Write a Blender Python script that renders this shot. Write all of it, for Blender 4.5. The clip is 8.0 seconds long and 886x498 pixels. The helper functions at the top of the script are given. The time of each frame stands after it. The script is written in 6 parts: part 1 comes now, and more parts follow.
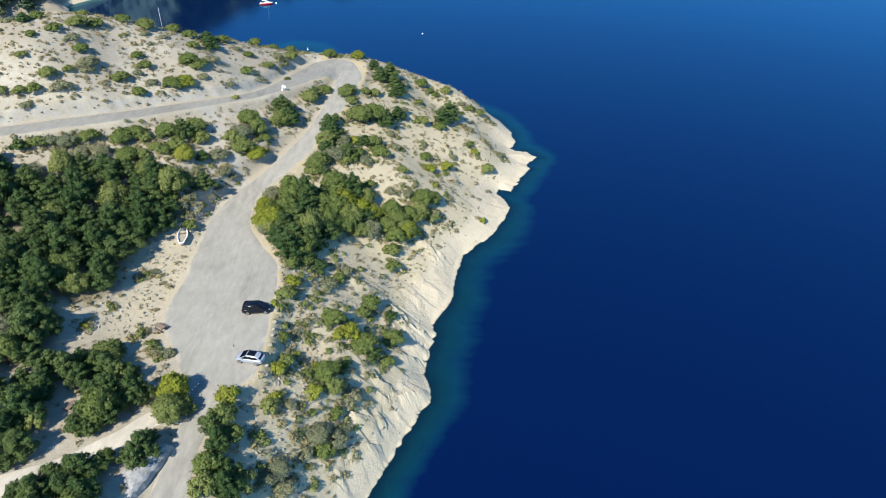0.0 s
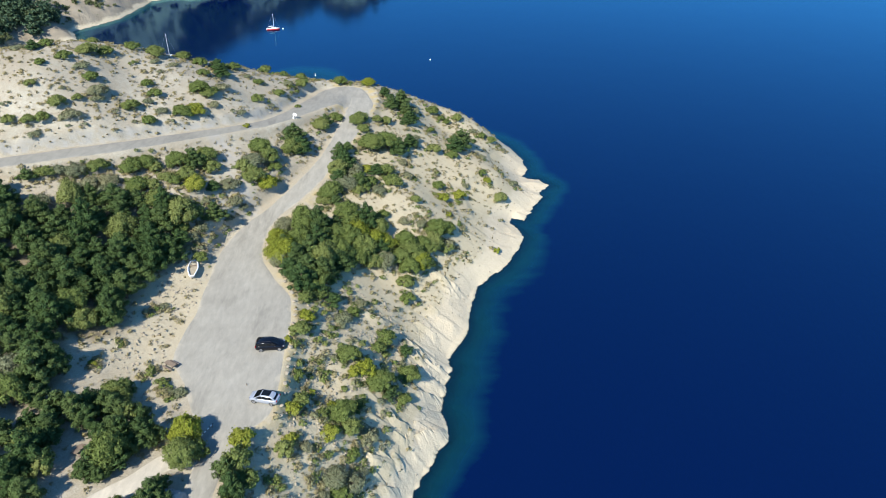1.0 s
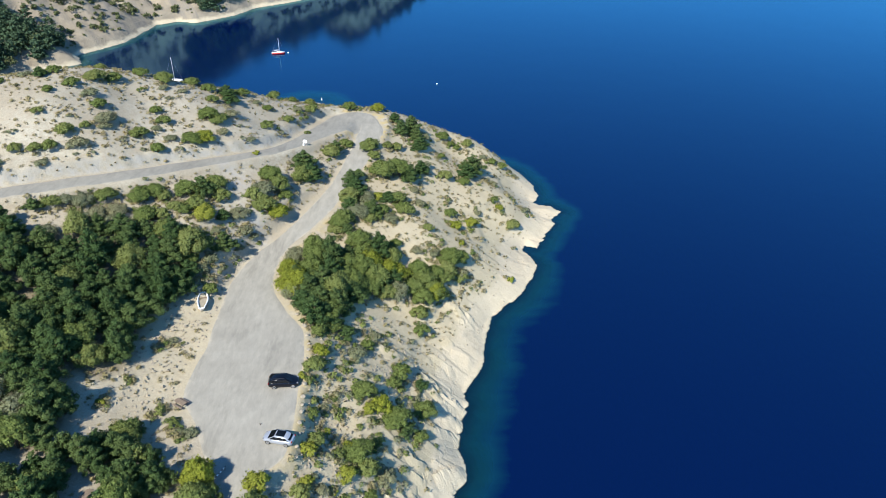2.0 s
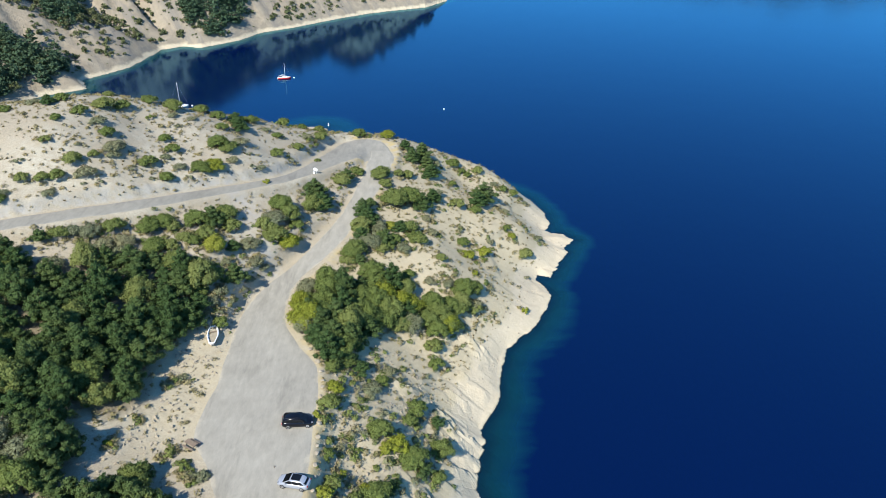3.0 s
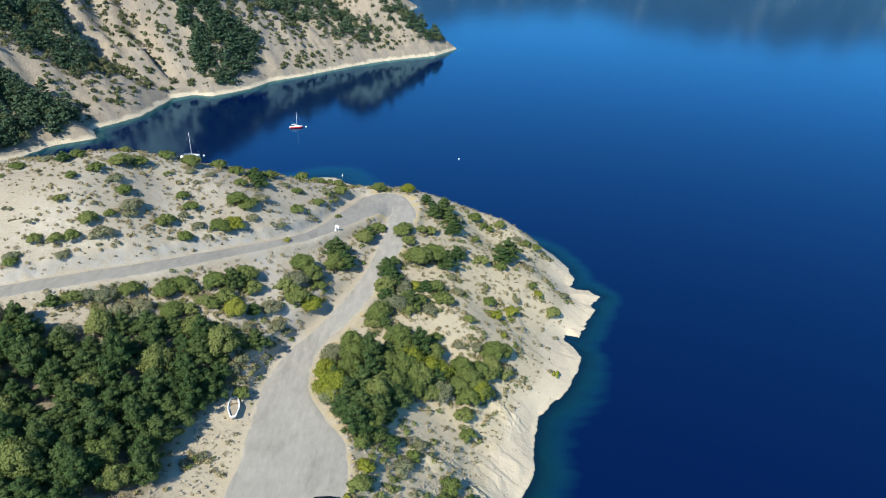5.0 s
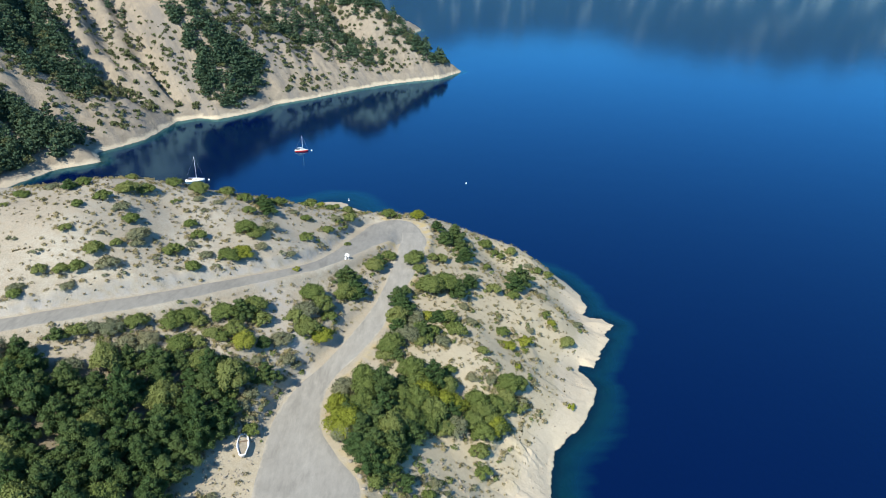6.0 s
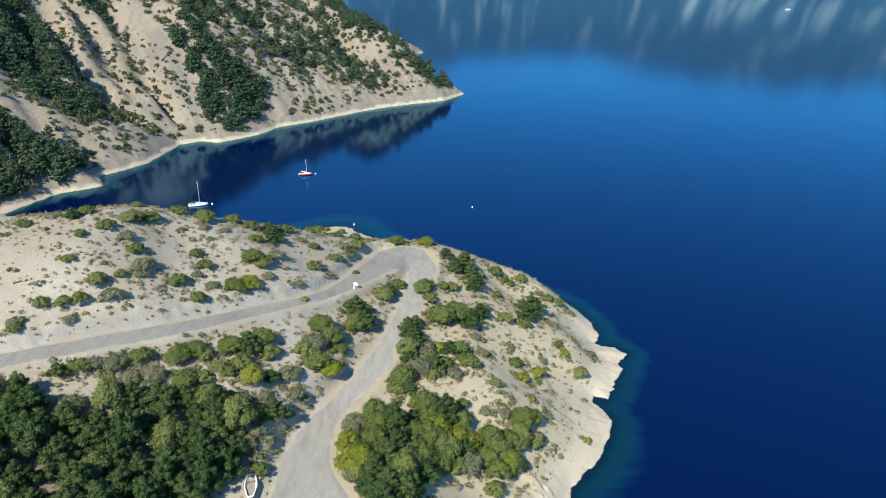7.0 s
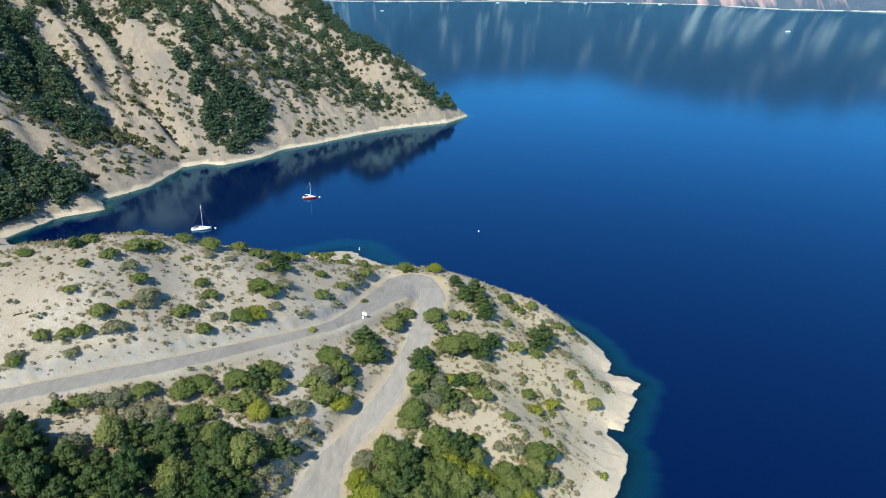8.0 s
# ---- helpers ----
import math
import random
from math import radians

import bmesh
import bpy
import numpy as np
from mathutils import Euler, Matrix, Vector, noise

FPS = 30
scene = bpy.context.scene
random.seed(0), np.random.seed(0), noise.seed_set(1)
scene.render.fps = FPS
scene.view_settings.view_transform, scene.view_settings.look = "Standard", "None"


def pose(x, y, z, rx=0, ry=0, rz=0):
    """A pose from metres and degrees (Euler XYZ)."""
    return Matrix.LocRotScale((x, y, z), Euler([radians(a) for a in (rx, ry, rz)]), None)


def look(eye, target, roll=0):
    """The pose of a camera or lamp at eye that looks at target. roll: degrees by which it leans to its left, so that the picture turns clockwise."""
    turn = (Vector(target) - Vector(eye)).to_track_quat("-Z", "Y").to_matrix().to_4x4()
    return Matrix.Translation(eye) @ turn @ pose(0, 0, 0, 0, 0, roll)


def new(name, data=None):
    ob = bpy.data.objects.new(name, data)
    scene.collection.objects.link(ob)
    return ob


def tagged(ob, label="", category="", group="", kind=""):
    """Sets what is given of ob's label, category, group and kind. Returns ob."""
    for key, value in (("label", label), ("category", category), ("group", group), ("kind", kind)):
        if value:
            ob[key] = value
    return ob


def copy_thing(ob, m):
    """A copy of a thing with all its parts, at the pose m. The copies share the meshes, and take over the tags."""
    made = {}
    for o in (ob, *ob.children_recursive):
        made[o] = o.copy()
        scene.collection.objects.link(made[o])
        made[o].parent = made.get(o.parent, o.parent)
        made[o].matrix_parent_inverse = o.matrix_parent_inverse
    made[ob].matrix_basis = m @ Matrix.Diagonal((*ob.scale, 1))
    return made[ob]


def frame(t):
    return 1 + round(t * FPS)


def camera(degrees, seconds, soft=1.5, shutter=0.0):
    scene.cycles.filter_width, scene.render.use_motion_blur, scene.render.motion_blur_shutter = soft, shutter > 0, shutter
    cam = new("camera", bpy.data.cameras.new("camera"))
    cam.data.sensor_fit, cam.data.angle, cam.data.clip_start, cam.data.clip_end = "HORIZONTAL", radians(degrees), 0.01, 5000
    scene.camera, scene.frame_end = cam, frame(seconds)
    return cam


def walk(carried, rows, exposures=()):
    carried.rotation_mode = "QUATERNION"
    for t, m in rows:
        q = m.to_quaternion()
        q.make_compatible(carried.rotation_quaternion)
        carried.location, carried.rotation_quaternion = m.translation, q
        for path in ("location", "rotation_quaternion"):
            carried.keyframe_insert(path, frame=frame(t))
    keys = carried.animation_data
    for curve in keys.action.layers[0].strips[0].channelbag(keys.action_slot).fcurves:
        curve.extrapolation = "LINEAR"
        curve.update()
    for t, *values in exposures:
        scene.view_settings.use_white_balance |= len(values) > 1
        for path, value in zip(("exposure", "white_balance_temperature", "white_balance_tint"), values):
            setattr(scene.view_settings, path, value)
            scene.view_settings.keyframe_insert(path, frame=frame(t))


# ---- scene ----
cam = camera(61.9, 8.0, 0.5)
PATH = [
    (0, (0.012, 0.01, 89.983), (0.027, 1.655, 88.846), 0.3),
    (0.5, (-1.495, 1.903, 89.903), (-1.479, 3.564, 88.79), 0.4),
    (1, (-3.024, 3.753, 89.796), (-3.007, 5.431, 88.707), 0.4),
    (1.5, (-4.518, 5.617, 89.706), (-4.499, 7.309, 88.64), 0.4),
    (3, (-8.854, 11.074, 89.657), (-8.831, 12.81, 88.663), 0.5),
    (3.5, (-10.246, 12.837, 89.722), (-10.223, 14.586, 88.754), 0.5),
    (4, (-11.576, 14.582, 89.847), (-11.553, 16.345, 88.902), 0.5),
    (4.5, (-12.88, 16.329, 89.938), (-12.857, 18.105, 89.018), 0.5),
    (6, (-16.453, 21.657, 90.212), (-16.432, 23.469, 89.366), 0.5),
    (6.5, (-17.564, 23.538, 90.299), (-17.543, 25.361, 89.477), 0.4),
    (7, (-18.661, 25.453, 90.434), (-18.639, 27.287, 89.636), 0.4),
    (7.5, (-19.722, 27.366, 90.553), (-19.701, 29.21, 89.779), 0.4),
    (8, (-20.748, 29.279, 90.667), (-20.726, 31.133, 89.918), 0.4),
]
walk(cam, [(t, look(eye, target, roll)) for t, eye, target, roll in PATH], [(0, 0.79), (4, 0.67), (8, 0.55)])

# ---- sky, sun and exposure
SUN_WAY = Vector((0.47, 0.87, -0.95)).normalized()
world = bpy.data.worlds.new("world")
scene.world = world
world.use_nodes = True
sky = world.node_tree.nodes.new("ShaderNodeTexSky")
sky.sky_type, sky.sun_disc = "NISHITA", False
sky.sun_elevation, sky.sun_rotation = math.asin(-SUN_WAY.z), math.atan2(-SUN_WAY.x, -SUN_WAY.y)
sky.air_density, sky.dust_density, sky.ozone_density, sky.altitude = 1.0, 0.0, 3.0, 800
world.node_tree.nodes["Background"].inputs["Strength"].default_value = 0.105
deep_sky = world.node_tree.nodes.new("ShaderNodeMix")
deep_sky.data_type, deep_sky.blend_type = "RGBA", "MULTIPLY"
deep_sky.inputs[0].default_value, deep_sky.inputs[7].default_value = 1.0, (0.50, 0.98, 1.30, 1)
world.node_tree.links.new(sky.outputs["Color"], deep_sky.inputs[6])
world.node_tree.links.new(deep_sky.outputs[2], world.node_tree.nodes["Background"].inputs["Color"])
sun = new("sun", bpy.data.lights.new("sun", "SUN"))
sun.data.energy, sun.data.angle, sun.data.color = 4.9, radians(0.55), (1.0, 0.955, 0.86)
sun.matrix_basis = look((0, 0, 400), Vector((0, 0, 400)) + SUN_WAY)


# ---- materials
def material(name, rough=0.8, metal=0.0, spec=0.3):
    m = bpy.data.materials.new(name)
    m.use_nodes = True
    b = m.node_tree.nodes["Principled BSDF"]
    b.inputs["Roughness"].default_value, b.inputs["Metallic"].default_value = rough, metal
    b.inputs["Specular IOR Level"].default_value = spec
    return m, m.node_tree, b


def node(tree, kind, **values):
    n = tree.nodes.new(kind)
    for k, v in values.items():
        if k in n.inputs:
            n.inputs[k].default_value = v
        else:
            setattr(n, k, v)
    return n


def wire(tree, a, b):
    tree.links.new(a, b)


def noise_of(tree, scale, detail=4.0, rough=0.55, coords="Position", stretch=None):
    """Noise over the place's own metres (or over the object's, with Object)."""
    if coords == "Position":
        src = node(tree, "ShaderNodeNewGeometry").outputs["Position"]
    else:
        src = node(tree, "ShaderNodeTexCoord").outputs["Object"]
    if stretch:
        mp = node(tree, "ShaderNodeMapping")
        mp.inputs["Scale"].default_value = stretch
        wire(tree, src, mp.inputs["Vector"])
        src = mp.outputs["Vector"]
    n = node(tree, "ShaderNodeTexNoise", Scale=scale, Detail=detail, Roughness=rough)
    wire(tree, src, n.inputs["Vector"])
    return n.outputs["Fac"]


def ramp(tree, fac, *stops):
    r = node(tree, "ShaderNodeValToRGB")
    while len(r.color_ramp.elements) < len(stops):
        r.color_ramp.elements.new(0.5)
    for e, (p, c) in zip(r.color_ramp.elements, stops):
        e.position, e.color = p, (*c, 1) if len(c) == 3 else c
    wire(tree, fac, r.inputs["Fac"])
    return r.outputs["Color"]


def grey(tree, fac, a, b):
    """Stretches a value: 0 at a, 1 at b."""
    n = node(tree, "ShaderNodeMapRange")
    n.inputs["From Min"].default_value, n.inputs["From Max"].default_value = a, b
    wire(tree, fac, n.inputs["Value"])
    return n.outputs["Result"]


def mix(tree, fac, a, b, how="MIX"):
    n = node(tree, "ShaderNodeMix", data_type="RGBA", blend_type=how)
    for socket, v in ((n.inputs[0], fac), (n.inputs[6], a), (n.inputs[7], b)):
        if isinstance(v, (int, float)):
            socket.default_value = v
        elif isinstance(v, tuple):
            socket.default_value = (*v, 1)
        else:
            wire(tree, v, socket)
    return n.outputs[2]


def sums(tree, how, a, b):
    n = node(tree, "ShaderNodeMath", operation=how)
    for socket, v in zip(n.inputs, (a, b)):
        if isinstance(v, (int, float)):
            socket.default_value = v
        else:
            wire(tree, v, socket)
    return n.outputs[0]


def bump(tree, b, height, strength, distance):
    n = node(tree, "ShaderNodeBump", Strength=strength, Distance=distance)
    wire(tree, height, n.inputs["Height"])
    wire(tree, n.outputs["Normal"], b.inputs["Normal"])


def attribute(tree, name, output="Fac"):
    return node(tree, "ShaderNodeAttribute", attribute_name=name).outputs[output]


def height_of(tree):
    p = node(tree, "ShaderNodeSeparateXYZ")
    wire(tree, node(tree, "ShaderNodeNewGeometry").outputs["Position"], p.inputs["Vector"])
    return p.outputs["Z"]


def ground_material():
    """Pale marl and sand, bleached below the lake's high-water line, with grit, dry grass and grey rock."""
    m, t, b = material("marl_ground", 0.95, spec=0.1)
    c = ramp(t, noise_of(t, 0.09, 5), (0.30, (0.293, 0.258, 0.192)), (0.5, (0.35, 0.316, 0.245)), (0.7, (0.408, 0.374, 0.295)))
    c = mix(t, grey(t, noise_of(t, 0.9, 5), 0.42, 0.72), c, (0.335, 0.288, 0.212))
    c = mix(t, 0.55, c, ramp(t, noise_of(t, 5.0, 4, 0.7), (0.3, (0.55, 0.52, 0.48)), (0.7, (1.35, 1.35, 1.35))), "MULTIPLY")
    c = mix(t, sums(t, "MULTIPLY", attribute(t, "headland"), 0.75), c, mix(t, noise_of(t, 1.1, 6, 0.7), (0.35, 0.292, 0.18), (0.535, 0.457, 0.308)))
    c = mix(t, sums(t, "MULTIPLY", attribute(t, "hillside"), grey(t, noise_of(t, 0.05, 5, 0.6), 0.15, 0.45)), c, mix(t, noise_of(t, 0.35, 5), (0.18, 0.153, 0.112), (0.35, 0.302, 0.228)))
    place = node(t, "ShaderNodeNewGeometry").outputs["Position"]
    axes = []
    for axis in ((0.77, 0.64, 0), (-0.08, 0.10, 0)):
        dot = node(t, "ShaderNodeVectorMath", operation="DOT_PRODUCT")
        wire(t, place, dot.inputs[0])
        dot.inputs[1].default_value = axis
        axes.append(dot.outputs["Value"])
    both = node(t, "ShaderNodeCombineXYZ")
    wire(t, axes[0], both.inputs[0])
    wire(t, axes[1], both.inputs[1])
    rill = node(t, "ShaderNodeTexNoise", Scale=0.085, Detail=7.0, Roughness=0.7)
    wire(t, both.outputs[0], rill.inputs["Vector"])
    c = mix(t, sums(t, "MULTIPLY", attribute(t, "hillside"), sums(t, "MULTIPLY", grey(t, rill.outputs["Fac"], 0.51, 0.60), 0.85)), c, (0.19, 0.175, 0.15))
    c = mix(t, sums(t, "MULTIPLY", attribute(t, "marl"), grey(t, noise_of(t, 0.6, 4), 0.35, 0.6)), c, (0.335, 0.315, 0.275))
    c = mix(t, sums(t, "MULTIPLY", attribute(t, "verge"), grey(t, noise_of(t, 0.5, 4), 0.4, 0.62)), c, (0.41, 0.32, 0.15))
    c = mix(t, sums(t, "MULTIPLY", attribute(t, "litter"), 0.85), c, mix(t, noise_of(t, 2.0, 4), (0.10, 0.085, 0.05), (0.24, 0.20, 0.135)))
    level = sums(t, "ADD", height_of(t), sums(t, "MULTIPLY", noise_of(t, 0.22, 4), -3.2))
    level = sums(t, "ADD", level, sums(t, "MULTIPLY", attribute(t, "hillside"), 2.1))
    white = mix(t, noise_of(t, 0.7, 6, 0.65), (0.42, 0.354, 0.248), (0.545, 0.472, 0.345))
    c = mix(t, grey(t, level, 2.3, 1.4), c, white)
    c = mix(t, grey(t, height_of(t), 0.14, 0.02), c, (0.24, 0.22, 0.165))
    c = mix(t, grey(t, height_of(t), 0.05, -0.6), c, (0.30, 0.33, 0.25))
    wire(t, c, b.inputs["Base Color"])
    v = node(t, "ShaderNodeTexVoronoi", Scale=1.6)
    wire(t, node(t, "ShaderNodeNewGeometry").outputs["Position"], v.inputs["Vector"])
    h = sums(t, "ADD", noise_of(t, 1.4, 6, 0.7), sums(t, "MULTIPLY", v.outputs["Distance"], -0.12))
    h = sums(t, "ADD", h, sums(t, "MULTIPLY", attribute(t, "hillside"), sums(t, "MULTIPLY", noise_of(t, 0.35, 6, 0.7), 5.0)))
    bump(t, b, h, 0.65, 0.2)
    return m


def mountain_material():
    """Wooded mountains with bare ochre cliffs, kilometres away; distance haze is painted into the woods' colour."""
    m, t, b = material("hazed_mountain_ground", 0.95, spec=0.05)
    steep = node(t, "ShaderNodeSeparateXYZ")
    wire(t, node(t, "ShaderNodeNewGeometry").outputs["Normal"], steep.inputs["Vector"])
    cliff = grey(t, sums(t, "ADD", noise_of(t, 0.030, 6, 0.62, stretch=(1, 0.10, 0.10)), sums(t, "MULTIPLY", steep.outputs["Z"], -0.35)), 0.27, 0.44)
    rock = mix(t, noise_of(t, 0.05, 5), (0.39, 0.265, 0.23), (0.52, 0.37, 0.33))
    # woodland green pushed towards blue, in place of the haze of distance
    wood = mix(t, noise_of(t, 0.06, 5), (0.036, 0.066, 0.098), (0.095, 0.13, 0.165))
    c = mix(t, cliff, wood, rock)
    strand = sums(t, "ADD", height_of(t), sums(t, "MULTIPLY", noise_of(t, 0.03, 4, 0.6), 7.0))
    c = mix(t, grey(t, strand, 4.7, 3.8), c, (0.40, 0.37, 0.32))
    wire(t, c, b.inputs["Base Color"])
    return m


def road_material(name, dark, light, sand):
    """Worn gravel and tar, dusted over and sandy at its edges."""
    m, t, b = material(name, 0.92, spec=0.15)
    c = mix(t, noise_of(t, 0.16, 5, 0.6), dark, light)
    c = mix(t, 0.5, c, ramp(t, noise_of(t, 1.1, 5, 0.7, stretch=(1.0, 0.35, 1.0)), (0.3, (0.72, 0.72, 0.72)), (0.7, (1.25, 1.24, 1.22))), "MULTIPLY")
    c = mix(t, 0.35, c, ramp(t, noise_of(t, 14.0, 3, 0.7), (0.3, (0.65, 0.65, 0.65)), (0.7, (1.3, 1.3, 1.3))), "MULTIPLY")
    c = mix(t, sums(t, "MULTIPLY", grey(t, noise_of(t, 0.35, 6, 0.7, stretch=(1.0, 0.22, 1.0)), 0.52, 0.66), 0.45), c, tuple(k * 0.62 for k in dark))
    edge = sums(t, "ADD", attribute(t, "edge"), sums(t, "MULTIPLY", noise_of(t, 0.45, 5, 0.65), 1.6))
    c = mix(t, grey(t, edge, 1.0, 0.62), c, mix(t, noise_of(t, 0.8, 4), sand, tuple(k * 0.8 for k in sand)))
    wire(t, c, b.inputs["Base Color"])
    bump(t, b, noise_of(t, 9.0, 4, 0.7), 0.5, 0.05)
    return m


def water_material():
    """A clear deep lake: the bed shows through where it is shallow, the depth is blue, and the surface mirrors the sky."""
    m, t, b = material("lake_water", 0.05)
    out = t.nodes["Material Output"]
    deep = node(t, "ShaderNodeBsdfDiffuse")
    shoal = grey(t, sums(t, "ADD", attribute(t, "depth"), sums(t, "MULTIPLY", noise_of(t, 0.22, 5, 0.62, stretch=(0.45, 1.6, 1.0)), 4.0)), 2.0, 7.6)
    wire(t, mix(t, shoal, (0.003, 0.046, 0.060), (0.0002, 0.0040, 0.036)), deep.inputs["Color"])
    clear = node(t, "ShaderNodeBsdfTransparent")
    clear.inputs["Color"].default_value = (0.72, 0.95, 0.93, 1)
    body = node(t, "ShaderNodeMixShader")
    wire(t, ramp(t, grey(t, attribute(t, "depth"), 0.0, 3.2), (0.0, (0.0,) * 3), (0.3, (0.5,) * 3), (1.0, (1.0,) * 3)), body.inputs["Fac"])
    wire(t, clear.outputs[0], body.inputs[1])
    wire(t, deep.outputs[0], body.inputs[2])
    gloss = node(t, "ShaderNodeBsdfGlossy", Roughness=0.085, Color=(0.38, 0.82, 1.0, 1))
    f = node(t, "ShaderNodeFresnel", IOR=1.58)
    waves = sums(t, "ADD", sums(t, "MULTIPLY", noise_of(t, 0.9, 4, 0.55, stretch=(1.0, 0.6, 1)), 1.0), sums(t, "MULTIPLY", noise_of(t, 0.07, 3), 1.2))
    bp = node(t, "ShaderNodeBump", Strength=0.05, Distance=0.5)
    wire(t, waves, bp.inputs["Height"])
    for n in (gloss, f):
        wire(t, bp.outputs["Normal"], n.inputs["Normal"])
    top = node(t, "ShaderNodeMixShader")
    wire(t, f.outputs[0], top.inputs["Fac"])
    wire(t, body.outputs[0], top.inputs[1])
    wire(t, gloss.outputs[0], top.inputs[2])
    wire(t, top.outputs[0], out.inputs["Surface"])
    t.nodes.remove(b)
    return m


def leaf_material(name, dark, light, dry):
    m, t, b = material(name, 0.7, spec=0.12)
    each = node(t, "ShaderNodeNewGeometry").outputs["Random Per Island"]
    whole = node(t, "ShaderNodeObjectInfo").outputs["Random"]
    c = mix(t, grey(t, each, -0.4, 1.3), dark, light)
    c = mix(t, grey(t, whole, 0.35, 1.3), c, dry)
    c = mix(t, sums(t, "MULTIPLY", noise_of(t, 0.8, 3), 0.4), c, dark)
    wire(t, c, b.inputs["Base Color"])
    tr = node(t, "ShaderNodeBsdfTranslucent")
    wire(t, mix(t, 0.5, c, light), tr.inputs["Color"])
    ms = node(t, "ShaderNodeMixShader", Fac=0.2)
    wire(t, b.outputs[0], ms.inputs[1])
    wire(t, tr.outputs[0], ms.inputs[2])
    wire(t, ms.outputs[0], t.nodes["Material Output"].inputs["Surface"])
    return m


def plain_material(name, colour, rough=0.5, metal=0.0, spec=0.5, grain=6.0, amount=0.25, coat=0.0):
    m, t, b = material(name, rough, metal, spec)
    c = mix(t, amount, colour, ramp(t, noise_of(t, grain, 5, 0.65, "Object"), (0.3, tuple(k * 0.55 for k in colour)), (0.7, tuple(min(1, k * 1.3) for k in colour))))
    wire(t, c, b.inputs["Base Color"])
    b.inputs["Coat Weight"].default_value = coat
    return m


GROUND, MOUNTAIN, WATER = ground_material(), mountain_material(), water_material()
TAR = road_material("gravel_road", (0.235, 0.222, 0.187), (0.338, 0.322, 0.275), (0.44, 0.395, 0.305))
WORN_TAR = road_material("worn_tar_road", (0.212, 0.201, 0.171), (0.30, 0.286, 0.244), (0.39, 0.352, 0.275))
DIRT = road_material("dirt_track", (0.47, 0.42, 0.33), (0.56, 0.51, 0.42), (0.48, 0.42, 0.31))
LEAVES = {
    "o": leaf_material("oak_leaves", (0.044, 0.068, 0.020), (0.235, 0.295, 0.082), (0.275, 0.292, 0.10)),
    "y": leaf_material("broom_leaves", (0.095, 0.118, 0.018), (0.345, 0.375, 0.05), (0.33, 0.335, 0.065)),
    "p": leaf_material("pine_needles", (0.014, 0.036, 0.015), (0.112, 0.180, 0.056), (0.132, 0.176, 0.058)),
    "g": leaf_material("grey_leaves", (0.10, 0.115, 0.06), (0.29, 0.31, 0.185), (0.28, 0.265, 0.15)),
}
HEATH = leaf_material("heath_leaves", (0.17, 0.15, 0.072), (0.39, 0.345, 0.18), (0.37, 0.305, 0.145))
FAR_LEAVES = {
    "o": leaf_material("hillside_oak_leaves", (0.055, 0.07, 0.034), (0.18, 0.205, 0.09), (0.22, 0.215, 0.10)),
    "p": leaf_material("hillside_pine_needles", (0.024, 0.052, 0.032), (0.112, 0.176, 0.095), (0.13, 0.172, 0.09)),
}
BARK = plain_material("bark", (0.12, 0.09, 0.065), 0.95, grain=9, amount=0.8, spec=0.1)
STONE = plain_material("pale_stone", (0.30, 0.263, 0.20), 0.9, grain=3, amount=0.6, spec=0.15)
SLATE = plain_material("grey_bedded_rock", (0.30, 0.295, 0.28), 0.9, grain=2.5, amount=0.6, spec=0.15)
GRASS = leaf_material("dry_grass", (0.16, 0.14, 0.07), (0.32, 0.28, 0.15), (0.24, 0.21, 0.12))
TIMBER = plain_material("weathered_timber", (0.20, 0.155, 0.115), 0.85, grain=12, amount=0.7, spec=0.15)
WHITE = plain_material("white_gelcoat", (0.78, 0.77, 0.74), 0.35, grain=2, amount=0.15)
RED = plain_material("red_hull", (0.42, 0.03, 0.025), 0.35, grain=2, amount=0.2)
ALLOY = plain_material("mast_alloy", (0.62, 0.63, 0.65), 0.35, 0.6, grain=5, amount=0.2)
CLOTH = plain_material("blue_sail_cover", (0.06, 0.09, 0.18), 0.85, grain=10, amount=0.4)
BLACK_PAINT = plain_material("black_car_paint", (0.004, 0.005, 0.009), 0.16, grain=1, amount=0.1, spec=0.3, coat=0.2)
SILVER_PAINT = plain_material("silver_car_paint", (0.36, 0.385, 0.43), 0.3, 0.3, grain=1, amount=0.1, spec=0.25, coat=0.3)
GLASS = plain_material("dark_car_glass", (0.012, 0.015, 0.02), 0.06, grain=1, amount=0.1, spec=0.7)
RUBBER = plain_material("tyre_rubber", (0.02, 0.02, 0.021), 0.85, grain=20, amount=0.3, spec=0.2)
RIM = plain_material("wheel_alloy", (0.6, 0.6, 0.62), 0.35, 0.8, grain=8, amount=0.2)
LAMP = plain_material("lamp_glass", (0.22, 0.22, 0.23), 0.15, grain=8, amount=0.3)
TAIL = plain_material("red_lamp_glass", (0.35, 0.02, 0.02), 0.15, grain=8, amount=0.3)
DARK = plain_material("dark_plastic", (0.03, 0.03, 0.032), 0.6, grain=8, amount=0.3)
SIGN = plain_material("sign_white", (0.80, 0.80, 0.78), 0.5, grain=3, amount=0.15)

